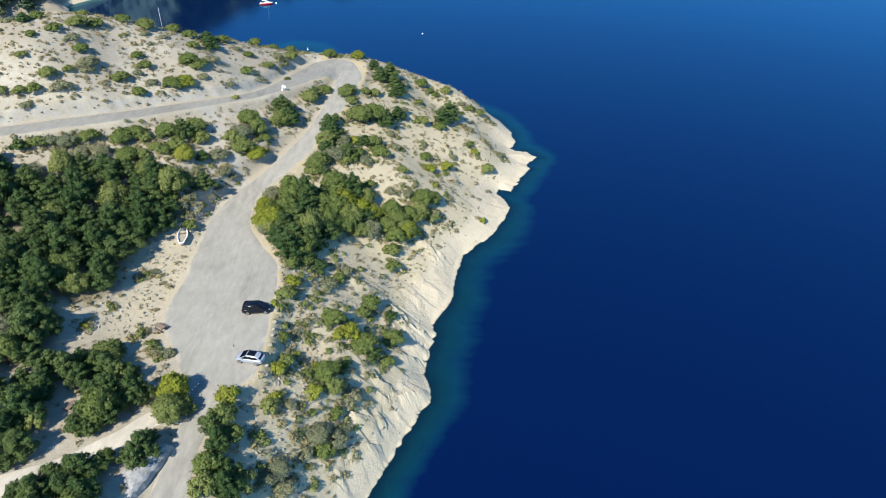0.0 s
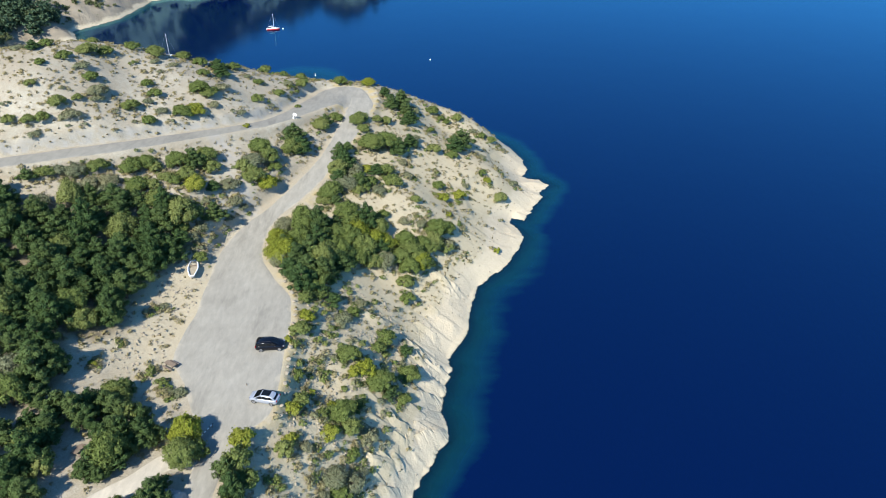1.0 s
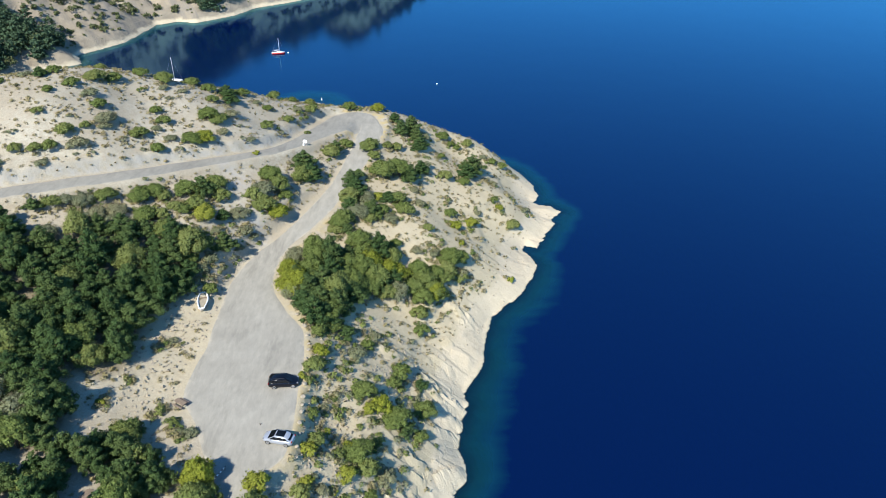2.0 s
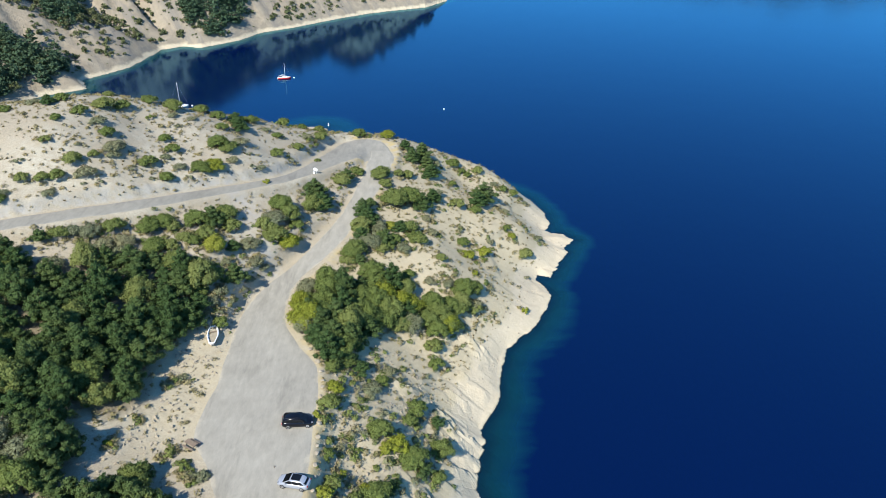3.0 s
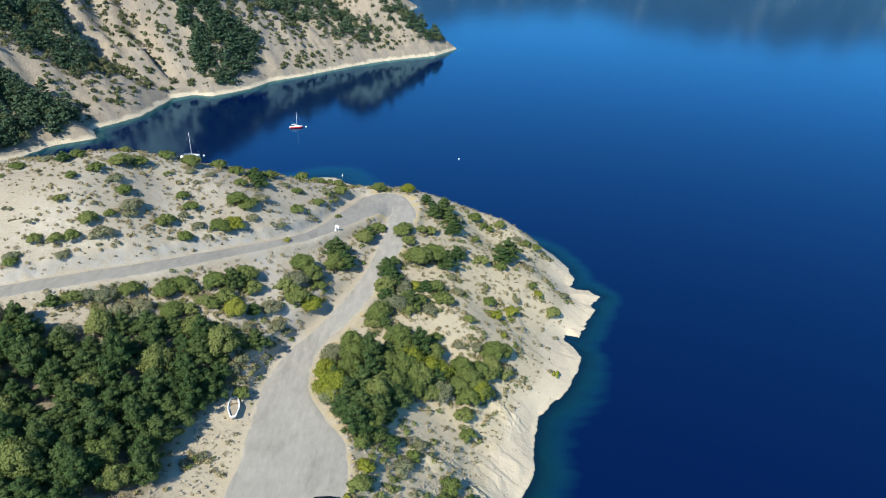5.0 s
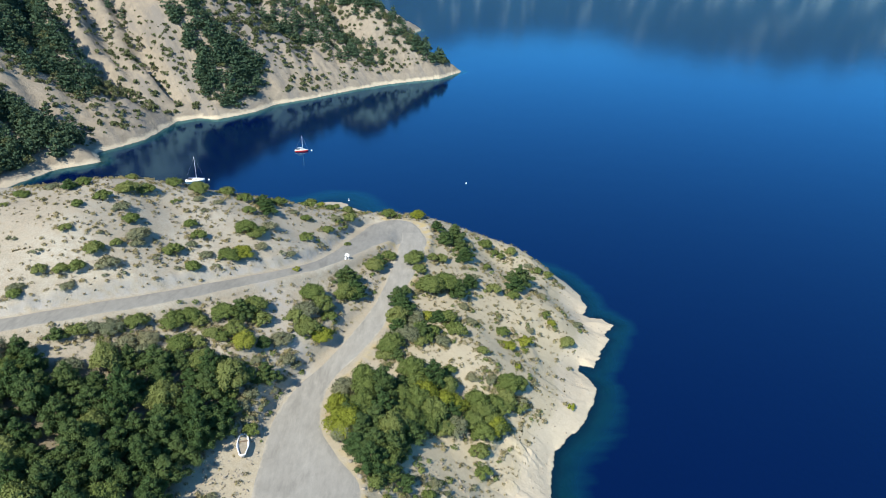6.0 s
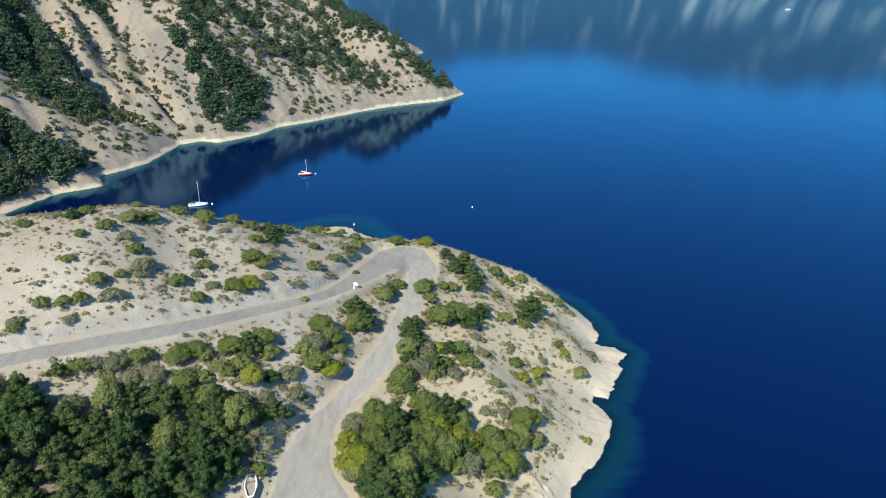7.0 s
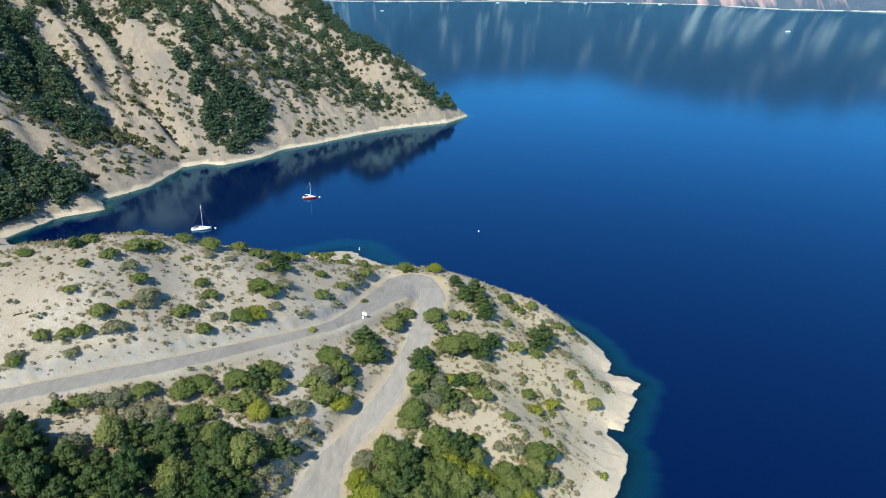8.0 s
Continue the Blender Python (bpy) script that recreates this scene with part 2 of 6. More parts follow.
# ---- the lie of the land: shore, crest, roads and slopes as lines of (x, y) or (x, y, z)
SHORE_NEAR = [(-60, -220), (-42, -80), (-27, 0), (-20, 38), (-14, 57), (-10.2, 67.1), (-7.2, 73.9), (-4.8, 79.4), (-1.3, 86.3), (-1.6, 90),
              (-2.8, 93.4), (-2.2, 96.2), (-0.4, 103), (-0.9, 105.4), (1.2, 109.8), (3.2, 114.7), (3.7, 121.3), (5.7, 128.3), (9.3, 132.1),
              (11.6, 134.8), (13.8, 139.2), (16.2, 144.9), (16.9, 147.5), (15.3, 151.2), (14.2, 154.0), (15.0, 155.6), (17.7, 154.6), (19.9, 160.2), (23.3, 165.9), (22.7, 168.4),
              (26.0, 172.4), (23.9, 175.4), (20.8, 175.6), (19.4, 177.2), (20.9, 181), (20.6, 187), (17.2, 195.5)]
SHORE_COVE = [(10, 203), (-5, 211), (-24, 224), (-36, 240), (-44.5, 247), (-45.4, 249.2), (-47.5, 250.6), (-51, 251.2), (-56, 250.2), (-62, 248), (-80, 238), (-110, 226), (-140, 234), (-166, 262),
              (-158, 282), (-144.6, 291.7), (-151, 303.1), (-145.2, 310.3), (-138.1, 321.8), (-134.3, 350), (-124.9, 356.7), (-116.5, 354),
              (-101.9, 369), (-95.3, 382.9), (-80.5, 394.5), (-59.8, 415.9), (-42.5, 429.6), (-14.4, 444.5), (-1.5, 463.3)]
SHORE_BACK = [(-16, 490), (-40, 530), (-47, 580), (-27.6, 621.4), (-50, 660), (-130, 720), (-300, 800), (-700, 850), (-3000, 900)]
SHORE = SHORE_NEAR + SHORE_COVE + SHORE_BACK + [(-3000, -3000), (-60, -3000)]

CREST = [(-170, 140, 50), (-120, 146, 44), (-95, 149, 42.2), (-86, 150, 42.6), (-77, 152, 43), (-70, 156, 40.6), (-62, 161, 37.3), (-55, 167, 33.7),
         (-47, 173, 30), (-38, 181, 25.4), (-30, 187, 22.4), (-18, 188, 20.6), (-8, 188, 16.5), (3, 190, 11.5), (10, 193, 6.5)]
NORTH_SLOPE = [(-170, 175, 28), (-120, 172, 30), (-105, 168, 32), (-95, 169, 33.5), (-80, 173, 32), (-72, 176, 30), (-64, 181, 26.5), (-57, 187, 22.5), (-48, 193, 19),
               (-40, 199, 16), (-30, 204, 13.5), (-18, 204, 12.5), (-6, 202, 8.5), (4, 200, 5.5)]
# roads: stations of (left x, left y, right x, right y, z)
UPPER_ROAD = [(-260, 70, -258, 66, 40), (-160, 92, -158, 88, 36), (-110, 105, -108.5, 101, 34), (-78.2, 121.5, -76.5, 118, 32.4), (-70.5, 126.4, -68.8, 122.7, 31.7),
              (-62.2, 131.7, -60.8, 127.8, 30.7), (-53.9, 139, -52.8, 135.2, 29.2), (-44.8, 147, -43.8, 143.9, 27.4), (-40.2, 152.8, -38.4, 149.6, 26.3),
              (-37, 161, -34.4, 156, 25), (-34.4, 169.5, -30.8, 162.6, 24), (-31.5, 178.5, -27, 168.5, 23), (-28, 182.5, -24.8, 170, 22.6),
              (-23, 182.5, -22.4, 171, 22.3), (-20.2, 178.2, -21.8, 171, 22.2), (-19.4, 173, -21.4, 170.6, 22.1)]
LOWER_ROAD = [(-52, -220, -48, -220, 12), (-36, -20, -31.5, -20, 13.5), (-35.5, 30, -31.5, 30, 15), (-33.9, 55.3, -29.9, 55.2, 16.2), (-33.2, 64, -29.8, 63.5, 16.8),
              (-33, 70, -28.5, 70.5, 17), (-36.2, 75.5, -25.2, 75, 17.1), (-38.5, 80.8, -25, 80.5, 17.15), (-41.8, 86, -25.4, 88, 17.2), (-41.8, 92, -25.8, 96, 17.2),
              (-41.3, 98, -27.4, 102, 17.2), (-41.5, 104, -30.6, 106.5, 17.2), (-41.6, 110, -33.8, 112.5, 17.2), (-41.1, 117.5, -34.5, 119.5, 17.3),
              (-38.6, 123.9, -33.4, 125.3, 17.8), (-35.7, 128.6, -30.5, 130, 18.3), (-31.9, 136.4, -26.6, 138, 19.2), (-28, 146.3, -24.1, 145.7, 20.2),
              (-25.9, 157, -21.3, 156.1, 21.2), (-24.5, 166, -19.1, 164.5, 21.9), (-24, 172, -18.6, 171.5, 22.1), (-24, 176, -19.6, 176, 22.15)]
TRACK_ROAD = [(-33.5, 69.6, -32.6, 66, 16.98), (-37.3, 68, -35.7, 65.8, 17.1), (-40.7, 63.6, -38.9, 61.8, 17.9), (-45.5, 58.6, -43.6, 57.1, 18.7), (-50.4, 55.4, -48.5, 53, 19.8),
              (-64, 45.5, -62.5, 42.5, 22), (-90, 31, -89, 28, 25), (-140, 10, -139, 7, 32)]


def middle(road):
    """The centre line of a road: x, y, z and half its width."""
    return [((a + c) / 2, (b + d) / 2, z, math.dist((a, b), (c, d)) / 2) for a, b, c, d, z in road]


UPPER, LOWER, TRACK = middle(UPPER_ROAD), middle(LOWER_ROAD), middle(TRACK_ROAD)
UPPER_SLOPE = [(-74, 129.5, 35.8), (-77, 134.7, 40.2), (-70, 142.3, 39.2), (-60.5, 148, 34.8), (-63, 140, 34), (-53, 144.5, 31), (-51.4, 153.3, 32.8), (-43, 159, 28.2),
               (-61, 155, 36.6), (-54, 162, 33.8), (-68, 152, 38.5)]
EAST_SLOPE = [(-26, 66, 15.3), (-19, 68, 9.5), (-13.5, 76, 7), (-9.6, 90.8, 5.8), (-16, 90, 10.8), (-12.5, 103, 8.2), (-19, 104, 12), (-8, 116, 5.5), (-15, 118, 10),
              (0.8, 133.9, 6.6), (-2, 148.6, 10), (-7.5, 139.6, 13.6), (12.3, 158.6, 4.4), (9.6, 167, 7.7), (2.4, 179, 10), (14.7, 184.5, 3.4), (-3, 181, 12.7),
              (-20.5, 84, 12.2), (-17, 79, 11)]
SHOULDER = [(-27.2, 78, 16.7), (-26.3, 90, 16.8), (-25.8, 100, 16.8), (-27, 110, 16.9), (-27, 120, 16.9), (-21, 133, 17.2), (-16, 139, 16.3), (-15, 159.5, 19.2), (-11, 177, 18.6)]
WEST = [(-46, 96.6, 17.8), (-45, 85, 17.5), (-48.4, 86, 18.2), (-56, 79, 21), (-53, 89, 20.5), (-47, 69, 19), (-64, 112, 25.5), (-51, 109, 20.5), (-49, 122, 25), (-39.5, 134, 23.2),
        (-58, 127, 28), (-34.5, 148, 22.8), (-90, 85, 29), (-120, 60, 38), (-70, 60, 24), (-80, 0, 30), (-300, 0, 90), (-300, -300, 90), (-80, -200, 24)]
BIG_WOOD = [(-86, 112), (-74.6, 114), (-69.9, 115.6), (-63, 117), (-58, 118.5), (-53, 120), (-47.5, 118), (-44.5, 113.5), (-46.5, 107), (-50, 102.3), (-49.3, 94.5),
            (-48.6, 91.2), (-51.6, 85.6), (-54.7, 85.2), (-52.2, 77.4), (-52.5, 72.1), (-57, 70.4), (-72, 78), (-86, 90)]
LOT_WOOD = [(-32.2, 122.4), (-27.7, 125.4), (-22.5, 127), (-17.1, 128.9), (-14, 128.4), (-9.6, 128), (-5, 125.5), (-5.6, 121.7), (-9.4, 122.5), (-13.5, 119.6), (-17.5, 117.3),
            (-20.9, 112.2), (-22.8, 105.2), (-25.3, 102.6), (-28, 105.8), (-30.5, 109.1), (-31.8, 116)]

TRACK_RING = [(-62, 68), (-54.4, 67.5), (-52.1, 70.2), (-47.9, 73.3), (-44.9, 76), (-42.6, 73), (-38.4, 69.2), (-39.3, 67), (-42.5, 63), (-45.2, 63.5), (-46.1, 60.5), (-49.5, 57), (-62, 52)]
CLEARING = [(-47.4, 68.6), (-47.6, 67.3), (-47.8, 64.3), (-47.8, 60.7)]
CORNER_RING = [(-46, 51), (-43.2, 55.2), (-40.4, 58), (-39.4, 54.2), (-39.2, 48), (-44, 46)]

# beds of rock that break off towards the north: x, y along each edge
LEDGES = [[(-9.4, 105), (-6, 103.2), (-4, 102.2), (-0.9, 101)], [(-8, 103.4), (-5.6, 100.9), (-2.2, 100)], [(-8.8, 92.8), (-5.7, 93.4), (-2, 95.3)],
          [(-10.6, 87), (-9.2, 85.1), (-7.2, 85.3)], [(-6.6, 84.1), (-3.6, 86.3), (-1.8, 87.9)], [(-13.2, 76.7), (-11, 77.3), (-9.2, 78)],
          [(-9.4, 79.6), (-8.2, 78.8), (-7.6, 77.8)], [(-13.8, 71.3), (-11.2, 73.1), (-8.6, 74.9)], [(-4.4, 125.2), (-1.6, 124.5), (1.6, 121.7)],
          [(-18, 107), (-13.5, 105.4), (-9.8, 107.3)], [(-7.6, 97.6), (-4.2, 97.2), (-1.6, 98.4)]]


def dense(line, step=6.0):
    """The points of a line, with more between them."""
    out = []
    for a, b in zip(line, line[1:]):
        n = max(1, min(30, int(math.dist(a[:2], b[:2]) / step)))
        out += [tuple(p + (q - p) * i / n for p, q in zip(a, b)) for i in range(n)]
    return out + [tuple(line[-1])]


def vnoise(x, y, seed=0):
    """Smooth noise from -1 to 1 on a grid of one metre."""
    xi, yi = np.floor(x).astype(np.int64), np.floor(y).astype(np.int64)
    u, v = x - xi, y - yi
    u, v = u * u * (3 - 2 * u), v * v * (3 - 2 * v)

    def corner(i, j):
        k = (i * 374761393 + j * 668265263 + seed * 1442695041) & 0xFFFFFFFF
        k = ((k ^ (k >> 13)) * 1274126177) & 0xFFFFFFFF
        return ((k ^ (k >> 16)) & 0xFFFF) / 32767.5 - 1.0
    return ((corner(xi, yi) * (1 - u) + corner(xi + 1, yi) * u) * (1 - v)
            + (corner(xi, yi + 1) * (1 - u) + corner(xi + 1, yi + 1) * u) * v)


def fbm(x, y, size, octaves=4, seed=0):
    """Fractal noise whose largest forms measure size metres."""
    out, amp = 0.0, 1.0
    for k in range(octaves):
        out = out + amp * vnoise(x / size + 17.3 * k, y / size - 9.1 * k, seed + k)
        size, amp = size / 2, amp / 2
    return out / 1.9


def to_line(x, y, line):
    """For each place: the distance to a line, and the height and half width of its nearest point."""
    best = np.full(x.shape, 1e9)
    high, half = np.zeros(x.shape), np.zeros(x.shape)
    for a, b in zip(line, line[1:]):
        dx, dy = b[0] - a[0], b[1] - a[1]
        s = np.clip(((x - a[0]) * dx + (y - a[1]) * dy) / (dx * dx + dy * dy), 0, 1)
        d = np.hypot(x - a[0] - s * dx, y - a[1] - s * dy)
        near = d < best
        best[near] = d[near]
        if len(a) > 2:
            high[near] = (a[2] + s * (b[2] - a[2]))[near]
            half[near] = (a[3] + s * (b[3] - a[3]))[near]
    return best, high, half


def broken_edge(x, y, line):
    """The rise of a bed of rock beside its broken edge: sheer on its far side, easing off on the near one."""
    best, lift = np.full(x.shape, 1e9), np.zeros(x.shape)
    for k, (a, b) in enumerate(zip(line, line[1:])):
        dx, dy = b[0] - a[0], b[1] - a[1]
        s = ((x - a[0]) * dx + (y - a[1]) * dy) / (dx * dx + dy * dy)
        c = np.clip(s, 0, 1)
        d = np.hypot(x - a[0] - c * dx, y - a[1] - c * dy)
        fade = ease(s, -0.05, 0.5) if k == 0 else ease(1 - s, -0.05, 0.5) if k == len(line) - 2 else 1.0
        south = np.where(dx * (y - a[1]) - dy * (x - a[0]) < 0, d, -d)
        near = d < best
        best[near] = d[near]
        lift[near] = (ease(south, -0.1, 0.1) * np.exp(-np.maximum(south, 0) / 3.0))[near] * (fade[near] if k in (0, len(line) - 2) else 1.0)
    return lift


def inside(x, y, ring):
    odd = np.zeros(x.shape, bool)
    for a, b in zip(ring, ring[1:] + ring[:1]):
        if a[1] != b[1]:
            odd ^= ((a[1] > y) != (b[1] > y)) & (x < (b[0] - a[0]) * (y - a[1]) / (b[1] - a[1]) + a[0])
    return odd


def plate(points, smooth):
    """A smooth surface led by the lines of the land (thin plate)."""
    p = np.array(points)
    xy, z = p[:, :2] / 100, p[:, 2]

    def kernel(d2):
        return 0.5 * d2 * np.log(d2 + 1e-9)
    n = len(p)
    a = np.zeros((n + 3, n + 3))
    a[:n, :n] = kernel(((xy[:, None] - xy[None]) ** 2).sum(2)) + smooth * np.eye(n)
    a[:n, n], a[:n, n + 1:] = 1, xy
    a[n:, :n] = a[:n, n:].T
    w = np.linalg.solve(a, np.concatenate([z, np.zeros(3)]))

    def surface(x, y):
        x, y = x / 100, y / 100
        out = w[n] + w[n + 1] * x + w[n + 2] * y
        for (px, py), k in zip(xy, w[:n]):
            out = out + k * kernel((x - px) ** 2 + (y - py) ** 2)
        return out
    return surface


def keep(line, reach=420):
    return [p for p in line if abs(p[0]) < reach and -320 < p[1] < 300]


NEAR = plate([(x, y, 0.0) for x, y in keep(dense(SHORE_NEAR + SHORE_COVE[:13], 7))]
             + dense(CREST, 8) + dense(NORTH_SLOPE, 8) + [p[:3] for p in keep(dense(UPPER, 6) + dense(LOWER, 6) + dense(TRACK, 8))] + UPPER_SLOPE + EAST_SLOPE + dense(SHOULDER, 6) + WEST, 2e-4)


def ease(x, a, b):
    t = np.clip((x - a) / (b - a), 0, 1)
    return t * t * (3 - 2 * t)


FAR_SHORE = [(-4900, 1900), (-900, 1700), (-161, 1507), (122, 1552), (478, 1486), (589, 1353), (731, 1314), (1500, 1180), (4900, 700)]


def land(x, y):
    """The height of the ground without roads, for arrays of places."""
    wx, wy = x + 0.6 * fbm(x, y, 4, 3, 31) + 0.3 * fbm(x, y, 1.3, 2, 33), y + 0.6 * fbm(x, y, 4, 3, 47) + 0.3 * fbm(x, y, 1.3, 2, 49)
    bed = (0.34 * x + 0.94 * y + 3.2 * fbm(x, y, 9, 3, 61) + 0.5 * fbm(x, y, 1.4, 2, 62)) / 3.1
    row = np.floor(bed)
    wx = wx - np.where((x > -28) & (x < 40) & (y > 50) & (y < 205), 0.8 * (bed - row - 0.5) * np.clip(2.2 * fbm(x, y, 7, 2, 65), 0, 1), 0)
    d, _, _ = to_line(wx, wy, SHORE + SHORE[:1])
    dry = inside(wx, wy, SHORE)
    hills = 30 + 0.25 * np.minimum(d, 500) + 14 * fbm(x, y, 120, 3, 8)
    home = (x > -420) & (x < 120) & (y > -320) & (y < 330)
    near = hills.copy()
    near[home] = NEAR(x[home], y[home])
    near = hills + (near - hills) * (1 - ease(-x, 200, 400)) * (1 - ease(-y, 120, 300))
    near = np.maximum(near, 0.1 + 0.28 * np.minimum(d, 12))
    # the hill across the cove: a steep face cut by gullies that run down to the water
    across = (x * 0.77 + y * 0.64) + 10 * fbm(x, y, 60, 3, 5)
    gully = np.abs(vnoise(across / 30, y / 190, 11)) * 24 + np.abs(vnoise(across / 9, y / 70, 12)) * 6.5
    far = 150 * (1 - np.exp(-0.74 * d / 150)) + ease(d, 5, 45) * (gully - 8) + 1.2
    far = far + ease(d, 3, 25) * (3.2 * fbm(x, y, 22, 4, 13) - 2.6 * np.abs(vnoise(across / 4.5, y / 50, 14)))
    for line in ([(-210, 445), (-199, 432), (-179, 413), (-162, 393), (-148, 375), (-132, 360)], [(-210, 398), (-198, 385), (-179, 367), (-165, 358), (-150, 350), (-138, 346)]):
        side = (y > 300) & (y < 470) & (x < -110)
        g, _, _ = to_line(x[side] + 3 * fbm(x[side], y[side], 18, 3, 19), y[side] + 3 * fbm(x[side], y[side], 18, 3, 20), line)
        far[side] -= (4.5 * np.exp(-(g / 4.0) ** 2) - 2.0 * np.exp(-((g - 8) / 4.0) ** 2)) * ease(d[side], 4, 20)
    far = far + ease(d, 2, 12) * (1.5 * fbm(x, y, 7, 3, 16) - 1.6 * np.abs(vnoise(across / 2.4, y / 26, 17)))
    far = np.minimum(far, 0.5 + 0.9 * d)
    z = near + (far - near) * ease(y, 246, 285)
    z = z + ease(d, 1, 9) * 0.38 * fbm(x, y, 9, 4, 3)
    # slanting ledges in the bare rock of the shore, and a low bluff above it
    q = (0.30 * x + 0.95 * y + 3.0 * fbm(x, y, 8, 3, 41)) / 4.2
    q = q - np.floor(q)
    ledge = q * (1 - ease(q, 0.9, 1.0)) * 0.34 * np.clip(0.35 + 1.5 * fbm(x, y, 11, 2, 43), 0, 1)
    bluff = 0.5 * (ease(d + 2.5 * fbm(x, y, 9, 3, 45), 9.2, 10.8) - ease(d, 6, 22))
    shore = (x > -24) & (x < 8) & (y > 64) & (y < 130)
    for edge in LEDGES:
        z[shore] += 0.22 * broken_edge((x + 0.6 * fbm(x, y, 2.2, 3, 51))[shore], (y + 0.8 * fbm(x, y, 2.2, 3, 53))[shore], edge)
    # broken slabs: tilted blocks of bedded rock with sheer joints between them
    along = (0.94 * x - 0.34 * y + 1.6 * fbm(x, y, 4, 3, 63)) / 4.4 + 0.37 * row
    block = np.sin(row * 12.9898 + np.floor(along) * 78.233) * 43758.5453
    block = block - np.floor(block)
    slab = (0.42 * block * block + 0.18 * (bed - row)) * np.clip(0.3 + 1.8 * fbm(x, y, 10, 2, 64), 0.08, 1) * (1 - 0.85 * ease(y, 122, 130))
    slab = slab + 0.4 * (bed - row) ** 2 * np.clip(3.0 * fbm(x, y, 6, 2, 66), 0, 1) * (1 - 0.8 * ease(y, 122, 130))
    z = z + np.where((x > -28) & (y < 205), ease(d, 0.4, 2.5) * (1 - ease(d, 10, 17)) * (ledge + slab) + bluff, 0)
    depth = np.where(d < 2, 0.35 * d, 0.7 + 1.0 * (d - 2)) * (1 + 0.5 * fbm(x, y, 25, 2, 15)) * (1 - 0.72 * np.exp(-((x + 47) / 15) ** 2 - ((y - 254) / 12) ** 2))
    z = np.where(dry, np.maximum(z, 0.02 + 0.25 * np.minimum(d, 1)), -np.minimum(depth + 0.02, 60))
    # the mountains on the far side of the lake, with cliffs and combes
    away = y > 1100
    if away.any():
        fx, fy = x[away], y[away]
        e, _, _ = to_line(fx, fy + 25 * fbm(fx, fy, 160, 3, 21), FAR_SHORE)
        over = inside(fx, fy + 25 * fbm(fx, fy, 160, 3, 21), FAR_SHORE + [(4900, 4900), (-4900, 4900)])
        rise = 300 * (1 - np.exp(-e / 330)) * (1 + 0.35 * fbm(fx, fy, 420, 4, 23)) + 26 * fbm(fx, fy, 90, 3, 25) * ease(e, 0, 60)
        z[away] = np.where(over, np.maximum(rise, 0.5 + 0.4 * np.minimum(e, 20)), -np.minimum(0.5 * e, 60))
    return z


def ground(x, y):
    """The height of the ground, with the roads cut level into it."""
    x, y = np.asarray(x, float), np.asarray(y, float)
    z = land(x, y)
    near = (x > -300) & (x < 60) & (y > -260) & (y < 240)
    for line in (UPPER, LOWER, TRACK):
        d, high, half = to_line(x[near], y[near], line)
        bank = np.clip((z[near] - high) / 0.8, 0, 1) * (line is UPPER) * ease(d - half, 0.2, 0.9) * (1 - ease(d - half, 1.8, 3.2))
        z[near] += (high - z[near]) * (1 - ease(d - half, 0.2, 2.6 if line is not UPPER else 1.9))
        z[near] += bank * 0.55 * fbm(x[near], y[near], 1.7, 2, 87)
    return z


# ---- the ground: one sheet from the headland to the horizon
def steps(*spans):
    """Rows of a grid: (from, to, step at its start, step at its end), one span after the other."""
    out = [spans[0][0]]
    for a, b, s0, s1 in spans:
        while out[-1] < b - 1e-6:
            out.append(min(b, out[-1] + s0 + (s1 - s0) * (out[-1] - a) / (b - a)))
    return np.array(out)


def sheet(name, xs, ys, zs, mats, keep_face=None):
    """A grid mesh over xs and ys."""
    nx, ny = len(xs), len(ys)
    co = np.stack([np.tile(xs, ny), np.repeat(ys, nx), zs.ravel()], 1)
    i, j = np.meshgrid(np.arange(nx - 1), np.arange(ny - 1))
    a = (j * nx + i).ravel()
    if keep_face is not None:
        a = a[keep_face.ravel()]
    quads = np.stack([a, a + 1, a + nx + 1, a + nx], 1)
    me = bpy.data.meshes.new(name)
    me.from_pydata(co.tolist(), [], quads.tolist())
    me.polygons.foreach_set("use_smooth", np.ones(len(quads), bool))
    for m in mats:
        me.materials.append(m)
    return me, co, quads


def put_attribute(me, name, values):
    me.attributes.new(name, "FLOAT", "POINT").data.foreach_set("value", np.ascontiguousarray(values, np.float32))


XS = steps((-4900, -230, 600, 6), (-230, -110, 4, 1.2), (-110, -28, 0.65, 0.65), (-28, -15, 0.42, 0.42), (-15, 2, 0.24, 0.24), (2, 27, 0.32, 0.32), (27, 120, 0.8, 8), (120, 900, 9, 14), (900, 4900, 20, 600))
YS = steps((-4900, 40, 600, 3), (40, 60, 0.65, 0.65), (60, 70, 0.36, 0.36), (70, 130, 0.24, 0.24), (130, 198, 0.38, 0.38), (198, 300, 1.3, 1.5), (300, 470, 1.5, 2), (470, 760, 3, 12), (760, 1280, 14, 10), (1280, 1680, 7, 9), (1680, 4900, 15, 500))
GX, GY = np.meshgrid(XS, YS)
GZ = ground(GX, GY)


def on_sheet(x, y):
    """The height of the finished ground sheet at places."""
    x, y = np.atleast_1d(np.asarray(x, float)), np.atleast_1d(np.asarray(y, float))
    i, j = np.clip(np.searchsorted(XS, x) - 1, 0, len(XS) - 2), np.clip(np.searchsorted(YS, y) - 1, 0, len(YS) - 2)
    u, v = (x - XS[i]) / (XS[i + 1] - XS[i]), (y - YS[j]) / (YS[j + 1] - YS[j])
    return (GZ[j, i] * (1 - u) + GZ[j, i + 1] * u) * (1 - v) + (GZ[j + 1, i] * (1 - u) + GZ[j + 1, i + 1] * u) * v


